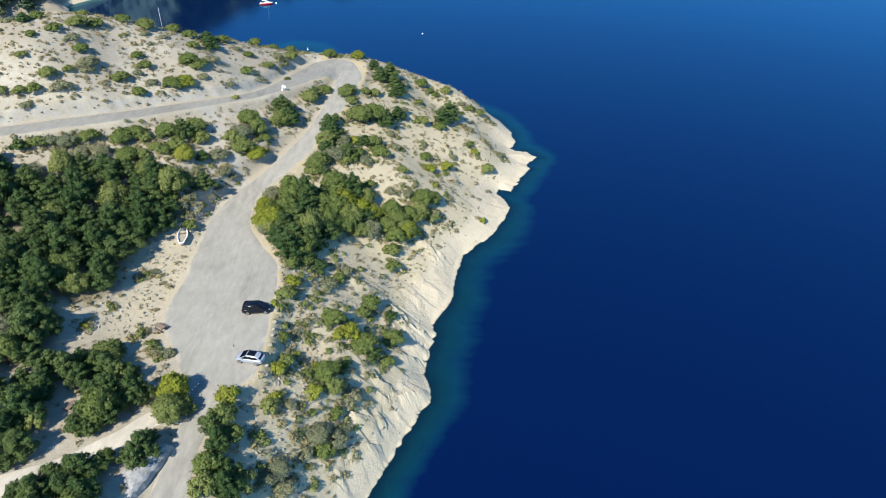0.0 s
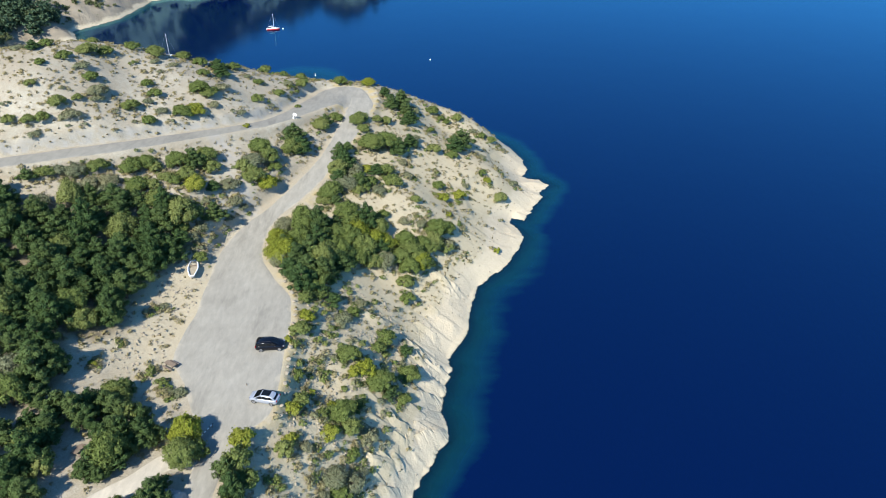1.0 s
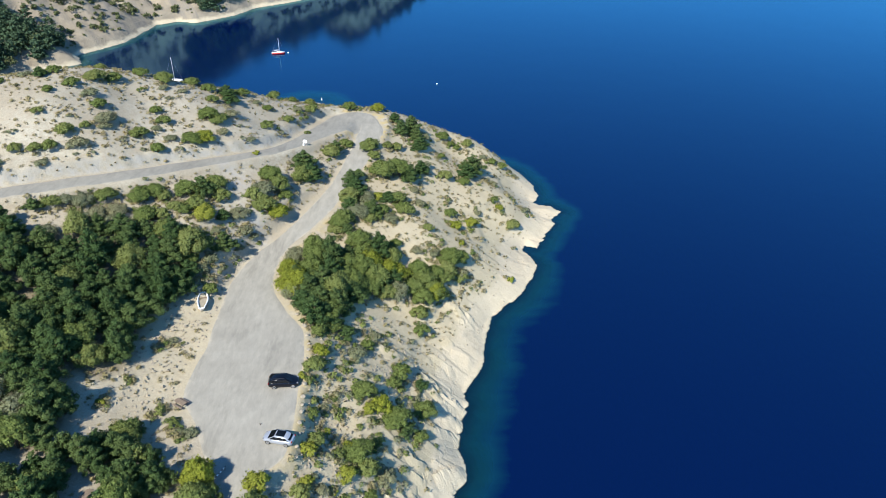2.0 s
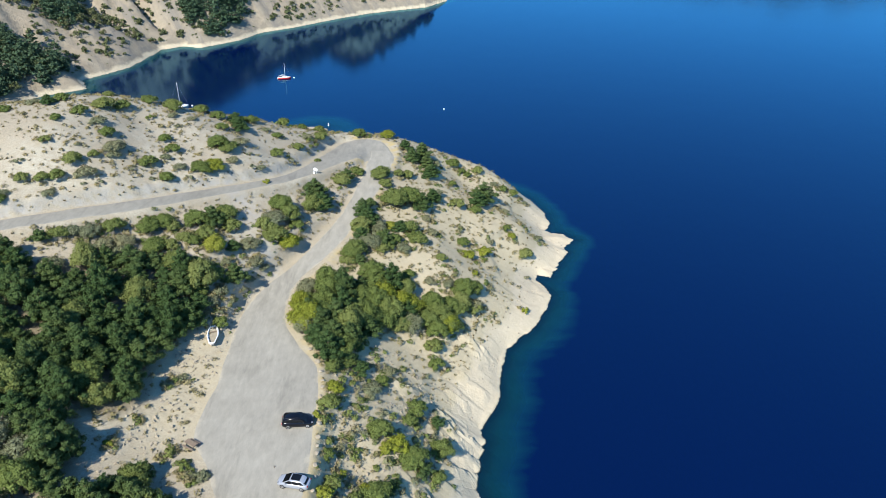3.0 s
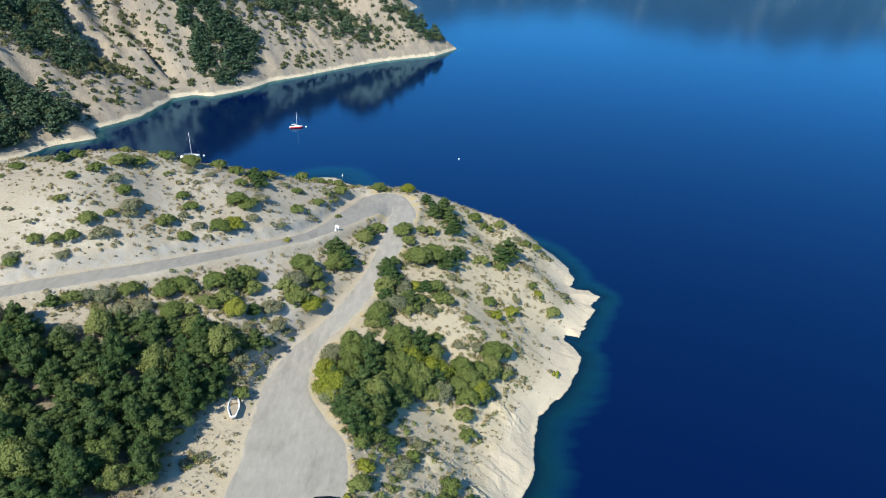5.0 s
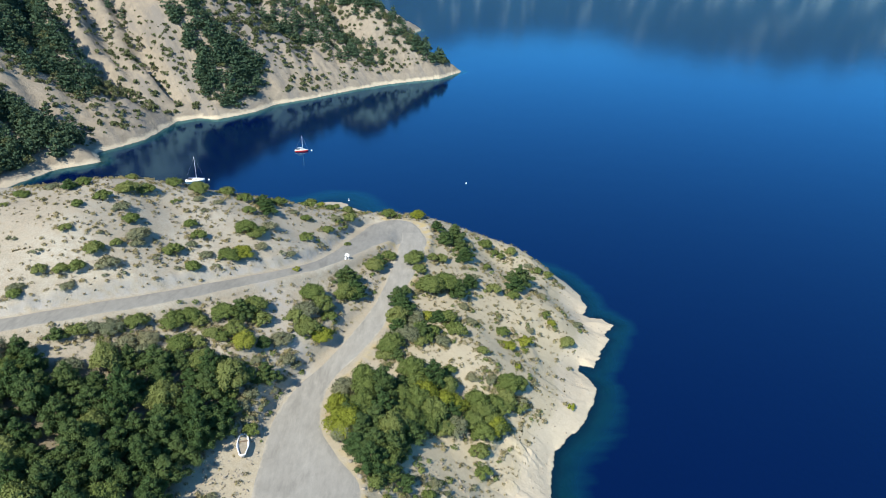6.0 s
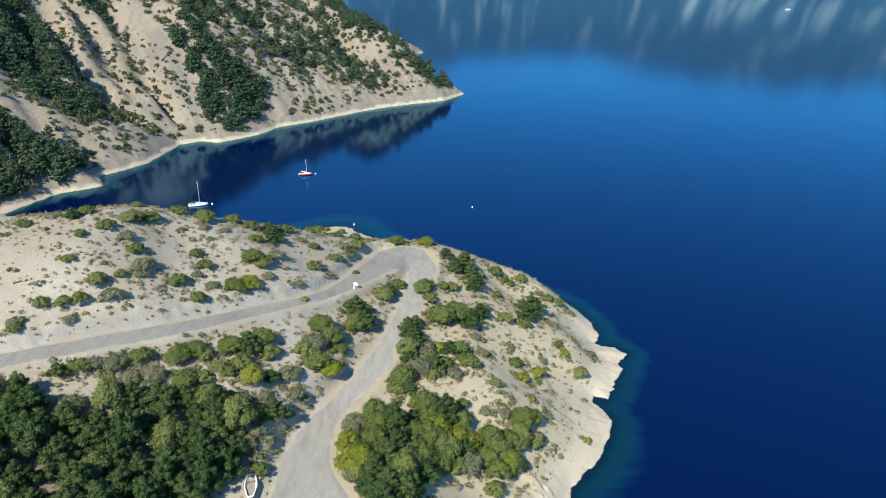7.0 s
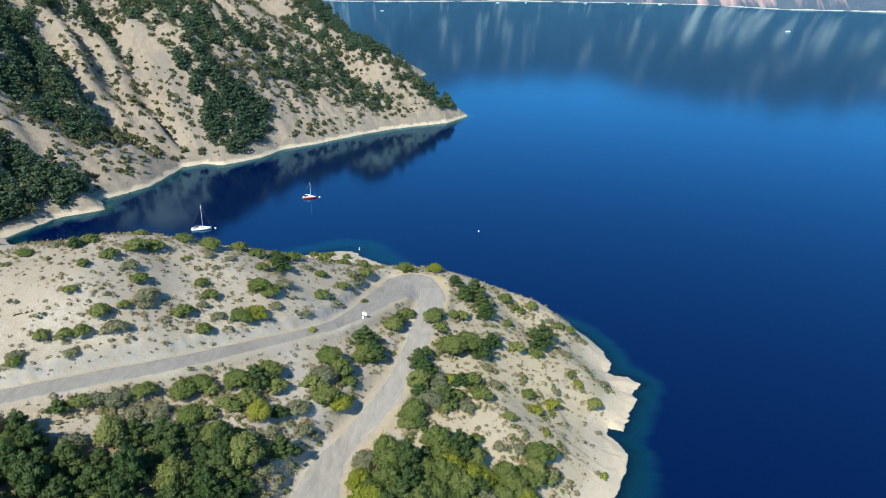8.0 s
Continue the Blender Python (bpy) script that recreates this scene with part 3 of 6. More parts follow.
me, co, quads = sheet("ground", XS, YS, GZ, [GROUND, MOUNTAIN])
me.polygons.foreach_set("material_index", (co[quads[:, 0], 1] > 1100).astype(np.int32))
gx, gy = co[:, 0], co[:, 1]
verge, marl, litter = np.zeros(len(gx)), np.zeros(len(gx)), np.zeros(len(gx))
close = (gx > -120) & (gx < 40) & (gy > 30) & (gy < 215)
cx, cy = gx[close], gy[close]
d_up, _, h_up = to_line(cx, cy, UPPER)
d_low, _, h_low = to_line(cx, cy, LOWER)
mid_low = np.interp(cy, [p[1] for p in LOWER], [p[0] for p in LOWER])
verge[close] = np.clip(1 - np.abs(d_low - h_low - 0.9) / 1.3, 0, 1) * np.where((cx > mid_low) & (cy > 72), 0.8, 0.15)
verge[close] = np.maximum(verge[close], np.clip(1.2 - np.abs(d_up - h_up - 1.2) / 2.0, 0, 1) * np.where((cy > 166) & (cx > -30), 1.0, 0.06))
d_rim, _, _ = to_line(cx, cy, [(-25, 184.6), (-21.5, 182.6), (-18.6, 178.6), (-17.4, 173), (-18.2, 168.5)])
verge[close] = np.maximum(verge[close], np.clip(1.3 - d_rim / 1.5, 0, 1))
above = co[close, 2] - to_line(cx, cy, UPPER)[1]
marl[close] = np.clip(1.2 - np.abs(d_up - h_up - 1.0) / 1.2, 0, 1) * (above > 0.1) * (cx < -34)
d_cut, _, _ = to_line(cx, cy, [(-47, 140), (-43, 136), (-41, 131), (-38.5, 127)])
marl[close] = np.maximum(marl[close], np.clip(1.3 - d_cut / 1.8, 0, 1))
marl[close] = np.maximum(marl[close], np.clip(1 - np.hypot((cx + 36.5) / 3.0, (cy - 59.0) / 5.0), 0, 1) * 2.0)


def thicket(cx, cy):
    """How deep inside a wood a place lies, from 0 to 1."""
    out = np.zeros(cx.shape)
    for ring in (BIG_WOOD, LOT_WOOD):
        e, _, _ = to_line(cx, cy, ring + ring[:1])
        out = np.maximum(out, np.where(inside(cx, cy, ring), np.minimum(e / 2.0, 1), 0))
    return out


litter[close] = thicket(cx, cy)
put_attribute(me, "verge", verge)
put_attribute(me, "marl", np.clip(marl, 0, 1))
put_attribute(me, "litter", litter)
put_attribute(me, "headland", ease(gx - np.interp(gy, [p[1] for p in LOWER], [p[0] for p in LOWER]) + 3 * fbm(gx, gy, 9, 3, 29), 1, 12) * (gy < 205) + 0.7 * np.clip(1.3 - np.hypot((gx + 46) / 9, (gy - 95) / 20), 0, 1))
put_attribute(me, "hillside", ease(gy, 236, 262))
tagged(new("ground", me), "pale sandy marl slopes with a bleached rocky lake shore", "ground", kind="structure")

# ---- the lake
WX = steps((-4900, -240, 600, 20), (-240, 90, 2.0, 2.0), (90, 1000, 4, 60), (1000, 4900, 80, 600))
WY = steps((-4900, 0, 600, 10), (0, 480, 2.0, 2.0), (480, 1600, 6, 60), (1600, 4900, 80, 600))
wx, wy = np.meshgrid(WX, WY)
wz = on_sheet(wx.ravel(), wy.ravel()).reshape(wx.shape)
dry_quad = np.minimum(np.minimum(wz[:-1, :-1], wz[1:, 1:]), np.minimum(wz[:-1, 1:], wz[1:, :-1])) > 1.5
me, co, quads = sheet("lake", WX, WY, wz * 0, [WATER], ~dry_quad)
put_attribute(me, "depth", np.maximum(-wz.ravel(), 0))
tagged(new("water", me), "deep blue calm lake, clear and turquoise over the shallows", "water", kind="structure")


# ---- the roads
def spline(rows, step):
    """Smooth rows between stations (Catmull-Rom)."""
    p = np.array([rows[0], *rows, rows[-1]], float)
    out = []
    for a, b, c, d in zip(p, p[1:], p[2:], p[3:]):
        n = max(2, int(np.hypot(*(c - b)[:2]) / step))
        for k in range(n):
            s = k / n
            out.append(0.5 * (2 * b + (c - a) * s + (2 * a - 5 * b + 4 * c - d) * s * s + (3 * b - a - 3 * c + d) * s ** 3))
    return np.array(out + [p[-1]])


def road(name, stations, mat, label, lift, seed):
    rows = spline([r for r in stations if -60 < r[1] < 260], 1.0)
    n = 19
    s = np.linspace(0, 1, n)
    left, right = rows[:, None, 0:2], rows[:, None, 2:4]
    way = right - left
    wide = np.linalg.norm(way, axis=2, keepdims=True)
    grow = 0.25 + 0.35 * fbm(left[..., 0], left[..., 1], 4, 3, seed)[..., None], 0.25 + 0.35 * fbm(right[..., 0], right[..., 1], 4, 3, seed + 5)[..., None]
    left, right = left - way / wide * grow[0], right + way / wide * grow[1]
    xy = left + (right - left) * s[None, :, None]
    x, y = xy[..., 0], xy[..., 1]
    z = ground(x, y) + lift
    z[:, 0] -= lift + 0.05
    z[:, -1] -= lift + 0.05
    me = bpy.data.meshes.new(name)
    k = np.arange(len(rows) - 1)[:, None] * n + np.arange(n - 1)
    k = k.ravel()
    me.from_pydata(np.stack([x.ravel(), y.ravel(), z.ravel()], 1).tolist(), [], np.stack([k, k + n, k + n + 1, k + 1], 1).tolist())
    me.polygons.foreach_set("use_smooth", np.ones(len(k), bool))
    me.materials.append(mat)
    full = np.linalg.norm(right - left, axis=2)
    edge = np.minimum(s, 1 - s)[None] * full / np.clip(0.28 * full, 0.7, 3.2)
    put_attribute(me, "edge", np.clip(edge, 0, 1).ravel())
    tagged(new(name, me), label, "road", kind="structure")


road("road_upper", UPPER_ROAD, WORN_TAR, "worn grey gravel road that climbs from a turning loop", 0.05, 61)
road("road_lower", LOWER_ROAD, TAR, "grey gravel lane widening into a car park", 0.07, 71)
road("track", TRACK_ROAD, DIRT, "pale rutted dirt track leaving the car park", 0.06, 81)


# ---- helpers for things
def mesh_of(name, verts, faces, *mats, index=None, smooth=False):
    me = bpy.data.meshes.new(name)
    me.from_pydata([tuple(v) for v in verts], [], [tuple(f) for f in faces])
    for m in mats:
        me.materials.append(m)
    if index is not None:
        me.polygons.foreach_set("material_index", np.array(index, np.int32))
    if smooth:
        me.polygons.foreach_set("use_smooth", np.ones(len(me.polygons), bool))
    return me


def part(name, bm, mat, parent, label="", smooth=False):
    """Links a bmesh or a mesh as one object under a thing or a part."""
    me = bm
    if isinstance(bm, bmesh.types.BMesh):
        me = bpy.data.meshes.new(name)
        bm.normal_update()
        bm.to_mesh(me)
        bm.free()
        me.materials.append(mat)
        if smooth:
            me.polygons.foreach_set("use_smooth", np.ones(len(me.polygons), bool))
    ob = new(name, me)
    ob.parent = parent
    return tagged(ob, label)


def tube(rings, sides=6):
    """Verts and faces of a tapered tube through rings of (x, y, z, radius)."""
    v, f = [], []
    pts = [Vector(r[:3]) for r in rings]
    for k, r in enumerate(rings):
        way = (pts[min(k + 1, len(pts) - 1)] - pts[max(k - 1, 0)]).normalized()
        q = way.to_track_quat("Z", "Y")
        for i in range(sides):
            a = 2 * math.pi * i / sides
            v.append(tuple(pts[k] + q @ Vector((math.cos(a) * r[3], math.sin(a) * r[3], 0))))
    for k in range(len(rings) - 1):
        for i in range(sides):
            a, b = k * sides + i, k * sides + (i + 1) % sides
            f.append((a, b, b + sides, a + sides))
    f.append(tuple(range(sides))[::-1])
    f.append(tuple(range((len(rings) - 1) * sides, len(rings) * sides)))
    return v, f


def tubes(many, sides=6):
    v, f = [], []
    for rings in many:
        a, b = tube(rings, sides)
        f += [tuple(i + len(v) for i in q) for q in b]
        v += a
    return v, f


def leaf_mesh(name, cloud, mat):
    """A mesh of loose leaves whose shading follows the crown that they clothe."""
    verts, faces, shade = cloud
    me = bpy.data.meshes.new(name)
    me.vertices.add(len(verts))
    me.vertices.foreach_set("co", np.ascontiguousarray(verts, np.float32).ravel())
    me.loops.add(faces.size)
    me.loops.foreach_set("vertex_index", np.ascontiguousarray(faces, np.int32).ravel())
    me.polygons.add(len(faces))
    me.polygons.foreach_set("loop_start", np.arange(0, faces.size, 3, dtype=np.int32))
    me.update(calc_edges=True)
    me.polygons.foreach_set("use_smooth", np.ones(len(faces), bool))
    me.attributes.new("custom_normal", "FLOAT_VECTOR", "POINT").data.foreach_set("vector", np.ascontiguousarray(shade, np.float32).ravel())
    me.materials.append(mat)
    return me


# ---- trees and shrubs
def leaf_cloud(rng, lobes, count, leaf, kind):
    """Verts, faces and shading normals of small leaves that clothe the lobes (x, y, z, radius, flatness) of a crown."""
    lob = np.array(lobes)
    area = lob[:, 3] ** 2
    pick = rng.choice(len(lob), int(count * 2.2), p=area / area.sum())
    d = rng.normal(size=(len(pick), 3))
    d[:, 2] += 0.35
    d /= np.linalg.norm(d, axis=1, keepdims=True)
    c, r = lob[pick, :3], lob[pick, 3]
    knot = np.sin(d @ np.array([5.1, 2.3, 3.7]) + pick) * np.sin(d @ np.array([-2.9, 4.7, 3.3]) + 2.1 * pick)
    rad = r * (0.90 + 0.24 * knot + 0.16 * rng.normal(size=len(pick)))
    rad = np.where(rng.uniform(size=len(pick)) < 0.16, rad * rng.uniform(1.1, 1.6, len(pick)), rad)
    p = c + d * rad[:, None] * np.stack([np.ones(len(pick)), np.ones(len(pick)), lob[pick, 4]], 1)
    deep = p[:, 2] < 0.02
    for k, q in enumerate(lob):
        w = (p - q[:3]) / np.array([1, 1, q[4]])
        deep |= (np.linalg.norm(w, axis=1) < 0.78 * q[3]) & (pick != k)
    p, d = p[~deep][:count], d[~deep][:count]
    n = len(p)
    heart = np.array([0, 0, lob[:, 2].max() * 0.25])
    form = p - heart
    form /= np.linalg.norm(form, axis=1, keepdims=True) + 1e-6
    shade = 0.8 * d + 0.45 * form + 0.42 * rng.normal(size=(n, 3))
    shade /= np.linalg.norm(shade, axis=1, keepdims=True)
    out = shade + 0.45 * rng.normal(size=(n, 3))
    out /= np.linalg.norm(out, axis=1, keepdims=True)
    ref = rng.normal(size=(n, 3))
    u = ref - (ref * out).sum(1)[:, None] * out
    u /= np.linalg.norm(u, axis=1, keepdims=True)
    v = np.cross(out, u)
    size = leaf * rng.uniform(0.6, 1.35, n)[:, None]
    long, broad = (0.95, 0.36) if kind == "p" else (0.68, 0.52)
    blade = np.stack([p - u * size * long, p + u * size * long - v * size * broad * 0.9, p + u * size * long * 0.7 + v * size * broad], 1)
    turned = (np.cross(blade[:, 1] - blade[:, 0], blade[:, 2] - blade[:, 0]) * shade).sum(1) < 0
    blade[turned] = blade[turned][:, ::-1]
    return blade.reshape(-1, 3), np.arange(n * 3).reshape(-1, 3), np.repeat(shade, 3, 0)


def crown_lobes(rng, width, height, number, kind):
    """The lobes of a crown: boughs in whorls for a pine, uneven heaps over a dome for a broad tree."""
    out = []
    lean = rng.uniform(0.82, 1.18)
    if kind == "p":
        levels = max(3, number // 7)
        for i in range(levels):
            lift = (i + 0.3) / levels
            reach = width * 0.50 * (1 - 0.80 * lift ** 1.5)
            boughs = max(3, 7 - 4 * i // levels)
            for j in range(boughs):
                a = j * 6.28 / boughs + i * 1.1 + rng.uniform(-0.4, 0.4)
                far = reach * rng.uniform(0.62, 1.12)
                for s, r in ((0.42, 0.105), (0.88, 0.095)):
                    out.append((math.cos(a) * far * s * lean, math.sin(a) * far * s / lean, height * (0.16 + 0.72 * lift) + 0.10 * width * s * s + rng.uniform(-0.03, 0.03) * height,
                                width * r * rng.uniform(0.75, 1.25) * (1.1 - 0.3 * lift), 0.62))
        out.append((0, 0, height * 0.92, width * 0.09, 1.4))
        return out
    for i in range(number):
        if rng.uniform() < 0.10:
            continue
        up = 1 - 1.12 * (i + 0.5) / number
        flat = math.sqrt(max(0.0, 1 - up * up))
        a = i * 2.39996 + rng.uniform(-0.5, 0.5)
        reach = width * 0.37 * flat * rng.uniform(0.72, 1.16)
        out.append((math.cos(a) * reach * lean, math.sin(a) * reach / lean, height * (0.40 + 0.44 * up * rng.uniform(0.8, 1.15)), width * rng.uniform(0.085, 0.165), rng.uniform(0.75, 1.15)))
    return out


def plant(kind, size, seed):
    """One plant, as a thing with its woody part and its foliage."""
    rng = np.random.default_rng(seed)
    width, lobes, count, leaf = {"tree": (4.6, 34, 6600, 0.17), "bush": (2.5, 20, 2400, 0.135), "low": (1.4, 11, 800, 0.10)}[size]
    height = width * {"o": 0.74, "p": 0.9, "y": 0.8, "g": 0.55}[kind] * (1.0 if size == "tree" else 0.8) * rng.uniform(0.92, 1.12)
    if kind == "g":
        count = int(count * 0.6)
    names = {"o": "oak", "p": "pine", "y": "broom", "g": "grey"}
    lob = crown_lobes(rng, width, height, lobes, kind)
    leaves = leaf_mesh(names[kind] + "_leaves", leaf_cloud(rng, lob, count, leaf, kind), LEAVES[kind])
    thing = new({"o": "oak_tree", "p": "pine_tree", "y": "broad_leaved_tree", "g": "grey_tree"}[kind] if size == "tree" else "shrub")
    limbs = []
    stout = width * 0.03
    if size == "tree":
        limbs.append([(0, 0, -0.4, stout * 1.5), (0.05, 0.02, height * 0.25, stout * 1.05), (-0.04, 0.05, height * 0.55, stout * 0.7), (0, 0, height * 0.86, stout * 0.2)])
    for x, y, z, r, _ in lob[::3]:
        z0 = min(z * 0.5, height * 0.4) if size == "tree" else -0.1
        limbs.append([(0, 0, z0, stout * 0.5), (x * 0.45, y * 0.45, z0 + (z - z0) * 0.55, stout * 0.34), (x, y, z, stout * 0.12)])
        if kind == "g":
            for _ in range(3):
                w = rng.normal(size=3) * r * 0.9
                limbs.append([(x * 0.6, y * 0.6, z * 0.7, stout * 0.2), (x + w[0], y + w[1], z + abs(w[2]) + r * 0.3, stout * 0.1)])
    v, f = tubes(limbs, 5)
    part("trunk" if size == "tree" else "stem", mesh_of(names[kind] + "_wood", v, f, BARK, smooth=True), BARK, thing)
    part("crown" if size == "tree" else "foliage", leaves, LEAVES[kind], thing)
    thing["wide"] = width
    return thing


PLANT_LABELS = {
    ("o", "tree"): "dark olive green oak tree with a dense rounded crown", ("p", "tree"): "dark green pine tree with layered feathery boughs",
    ("y", "tree"): "bright yellow-green broad-leaved tree with a loose crown", ("g", "tree"): "sparse grey-green tree with bare twigs showing",
    ("o", "bush"): "olive green shrub rooted in pale sandy ground", ("p", "bush"): "dark green young pine rooted in pale ground",
    ("y", "bush"): "bright yellow-green shrub on pale sandy ground", ("g", "bush"): "grey-green straggly shrub with bare twigs",
    ("o", "low"): "small olive green shrub on bare pale slope", ("p", "low"): "small dark green pine seedling on pale slope",
    ("y", "low"): "small yellow-green shrub on pale slope", ("g", "low"): "small grey dry shrub on bare pale slope"}
FIRST, MADE = {}, {}


def grow(x, y, wide, kind, group, squat=1.0):
    """Sets one plant of that width at a place; the plants of a kind share their meshes."""
    size = "tree" if wide > 3.4 else "bush" if wide > 1.8 else "low"
    key = kind, size, MADE.setdefault((kind, size), 0) % (4 if size == "tree" else 3)
    MADE[kind, size] += 1
    fresh = key not in FIRST
    if fresh:
        FIRST[key] = plant(kind, size, 100 + 7 * len(FIRST))
    s = (1.12 if size == "tree" else 1.15) * wide / FIRST[key]["wide"]
    m = pose(x, y, float(on_sheet(x, y)[0]) - 0.08, 0, 0, random.uniform(0, 360)) @ Matrix.Diagonal((s, s, s * squat * random.uniform(0.88, 1.12), 1))
    thing = FIRST[key] if fresh else copy_thing(FIRST[key], m)
    thing.matrix_basis = m
    return tagged(thing, PLANT_LABELS[kind, size], "tree" if size == "tree" else "shrub", group)


# plants: x, y, width, kind (o oak, p pine, y yellow-green, g grey)
UPPER_SLOPE_SHRUBS = [
    (-82.2, 147, 2.8, "p"), (-75.9, 145.5, 2.8, "o"), (-78.4, 141.1, 2.1, "o"), (-72.3, 144.5, 3, "g"), (-70, 142.3, 2.8, "o"), (-67.9, 139.3, 3.9,
    "g"), (-78, 135, 1.9, "o"), (-73.3, 136.6, 1.3, "g"), (-73, 133.1, 3.2, "o"), (-70.5, 135.9, 1.9, "o"), (-67.9, 137.7, 2.4, "g"), (-62.7, 140,
    3.2, "o"), (-64.7, 137.1, 1.8, "g"), (-76.6, 128.3, 2.5, "o"), (-74.6, 129.5, 2.6, "o"), (-79.6, 127.3, 2.2, "o"), (-70.5, 131.7, 3.4, "g"),
    (-68.3, 131.2, 1.5, "g"), (-70.6, 130, 1.1, "g"), (-80.7, 130.1, 1.8, "g"), (-81.4, 122.5, 2.4, "o"), (-74.9, 126.1, 2.2, "g"), (-62, 148.5, 2.3,
    "o"), (-59.9, 146.3, 2.7, "o"), (-60.6, 143.4, 2, "g"), (-57.7, 142.3, 2.2, "g"), (-59, 138.2, 2.8, "o"), (-55.7, 140.6, 1.6, "g"), (-61.3, 136.8,
    1.2, "g"), (-54, 143.4, 3.7, "o"), (-51.9, 145.1, 3.7, "y")]
CREST_SHRUBS = [
    (-52.6, 151.6, 3.9, "o"), (-50.6, 151.7, 3.7, "o"), (-49.3, 155.8, 3.3, "g"), (-49.4, 149.1, 2.6, "g"), (-53.9, 159.5, 2.7, "o"), (-50.9, 162.5,
    3.7, "p"), (-42.9, 159.4, 3, "o"), (-47.1, 153.3, 1.5, "g"), (-45.7, 149.6, 1.5, "g"), (-44.3, 150.5, 2, "g"), (-46.6, 167.7, 1.9, "g"), (-44.1,
    167, 2.4, "o"), (-73.3, 150.3, 3.5, "o"), (-71, 153.2, 3.2, "o"), (-66.2, 153.9, 1.7, "o"), (-62.8, 157, 2.2, "g"), (-61.1, 154.2, 1.5, "g"),
    (-59.5, 158.4, 2, "g"), (-68.5, 160.3, 3.1, "o"), (-63.5, 160.4, 3.8, "o"), (-59.6, 165.3, 3.3, "o"), (-55.9, 164.7, 3.2, "o"), (-52.3, 165.4,
    3.8, "p"), (-50.3, 169.4, 3.4, "o"), (-75.4, 158.1, 2.2, "o"), (-80.9, 150, 2.7, "o"), (-86.3, 149.2, 2.5, "g"), (-89.6, 144.4, 2.6, "o"), (-85.2,
    131.6, 1.8, "g"), (-90.3, 139.8, 1.4, "o"), (-81.8, 123.7, 2.5, "g"), (-82.3, 149.2, 2.5, "g")]
LOOP_SHRUBS = [
    (-44.7, 178, 3.2, "o"), (-40.7, 179.5, 1.9, "o"), (-38.3, 172.4, 2.2, "g"), (-35.7, 176.3, 3.1, "o"), (-36.5, 171.9, 1.5, "o"), (-36.9, 181.2,
    2.4, "o"), (-33.7, 182.5, 1.6, "o"), (-39.3, 166, 2.4, "o"), (-40, 159.4, 1.6, "g"), (-35.1, 164.8, 1.4, "o"), (-27.7, 184.3, 3.5, "o"), (-25.2,
    185.4, 1.6, "o"), (-20.6, 187.3, 3.6, "y"), (-16.2, 180.6, 3.4, "p"), (-14.2, 174.6, 4.3, "p"), (-11.9, 178.1, 4.7, "p"), (-10.7, 174.5, 4.1,
    "p"), (-9.5, 171.5, 3.8, "p"), (-28.6, 157.1, 3.7, "o"), (-26.7, 163.2, 2.4, "o"), (-20.9, 161.6, 4, "o"), (-19.7, 158.5, 3, "o"), (-17.1, 164.8,
    2.4, "o"), (-14.9, 166.6, 2.7, "o"), (-17.4, 153.4, 5, "o"), (-14.1, 155.9, 5.3, "o"), (-11.6, 155.2, 4.6, "p"), (-9.3, 160, 3.6, "p"), (-19.3,
    153.8, 2.7, "o"), (-8.5, 163.4, 3.2, "g"), (-42.7, 146.9, 1.5, "y"), (-37.6, 171.3, 1.7, "o")]
HEADLAND_SHRUBS = [
    (-4.3, 185.3, 3.3, "o"), (-2.1, 184.1, 2.1, "o"), (-4.6, 173.7, 2, "o"), (3, 172.7, 5.7, "p"), (1.5, 168, 4.7, "p"), (0.8, 164.3, 2.7, "o"),
    (-3.7, 163.3, 3.2, "o"), (-10.7, 152.4, 2, "g"), (-14, 145.9, 3.4, "o"), (-17.9, 145.2, 2.2, "y"), (-16.9, 140.8, 2.9, "o"), (-12.7, 143.6, 2.9,
    "o"), (-15.4, 139.3, 2.1, "g"), (-7.5, 139.3, 2.4, "o"), (-8.7, 149.2, 1.3, "g"), (-3.2, 154.7, 1.8, "g"), (-2.7, 150.7, 2.8, "o"), (-1.8, 146.8,
    2.8, "y"), (2.1, 150.8, 2.9, "y"), (3.4, 155.5, 1.9, "g"), (1.8, 148.7, 1, "y"), (7.7, 162.4, 1.9, "o"), (9, 160.6, 1.9, "y"), (12.2, 167.7, 1.1,
    "g"), (15.7, 166.2, 2.3, "g"), (12, 157.5, 3.3, "o"), (8, 170.6, 2, "g"), (14.8, 185.6, 1.5, "g"), (11.6, 185.1, 2.4, "o"), (8.8, 184.4, 2.4,
    "o"), (6.2, 184.4, 2.1, "g"), (2.4, 186.9, 2.7, "o"), (-0.6, 184, 2.1, "o")]
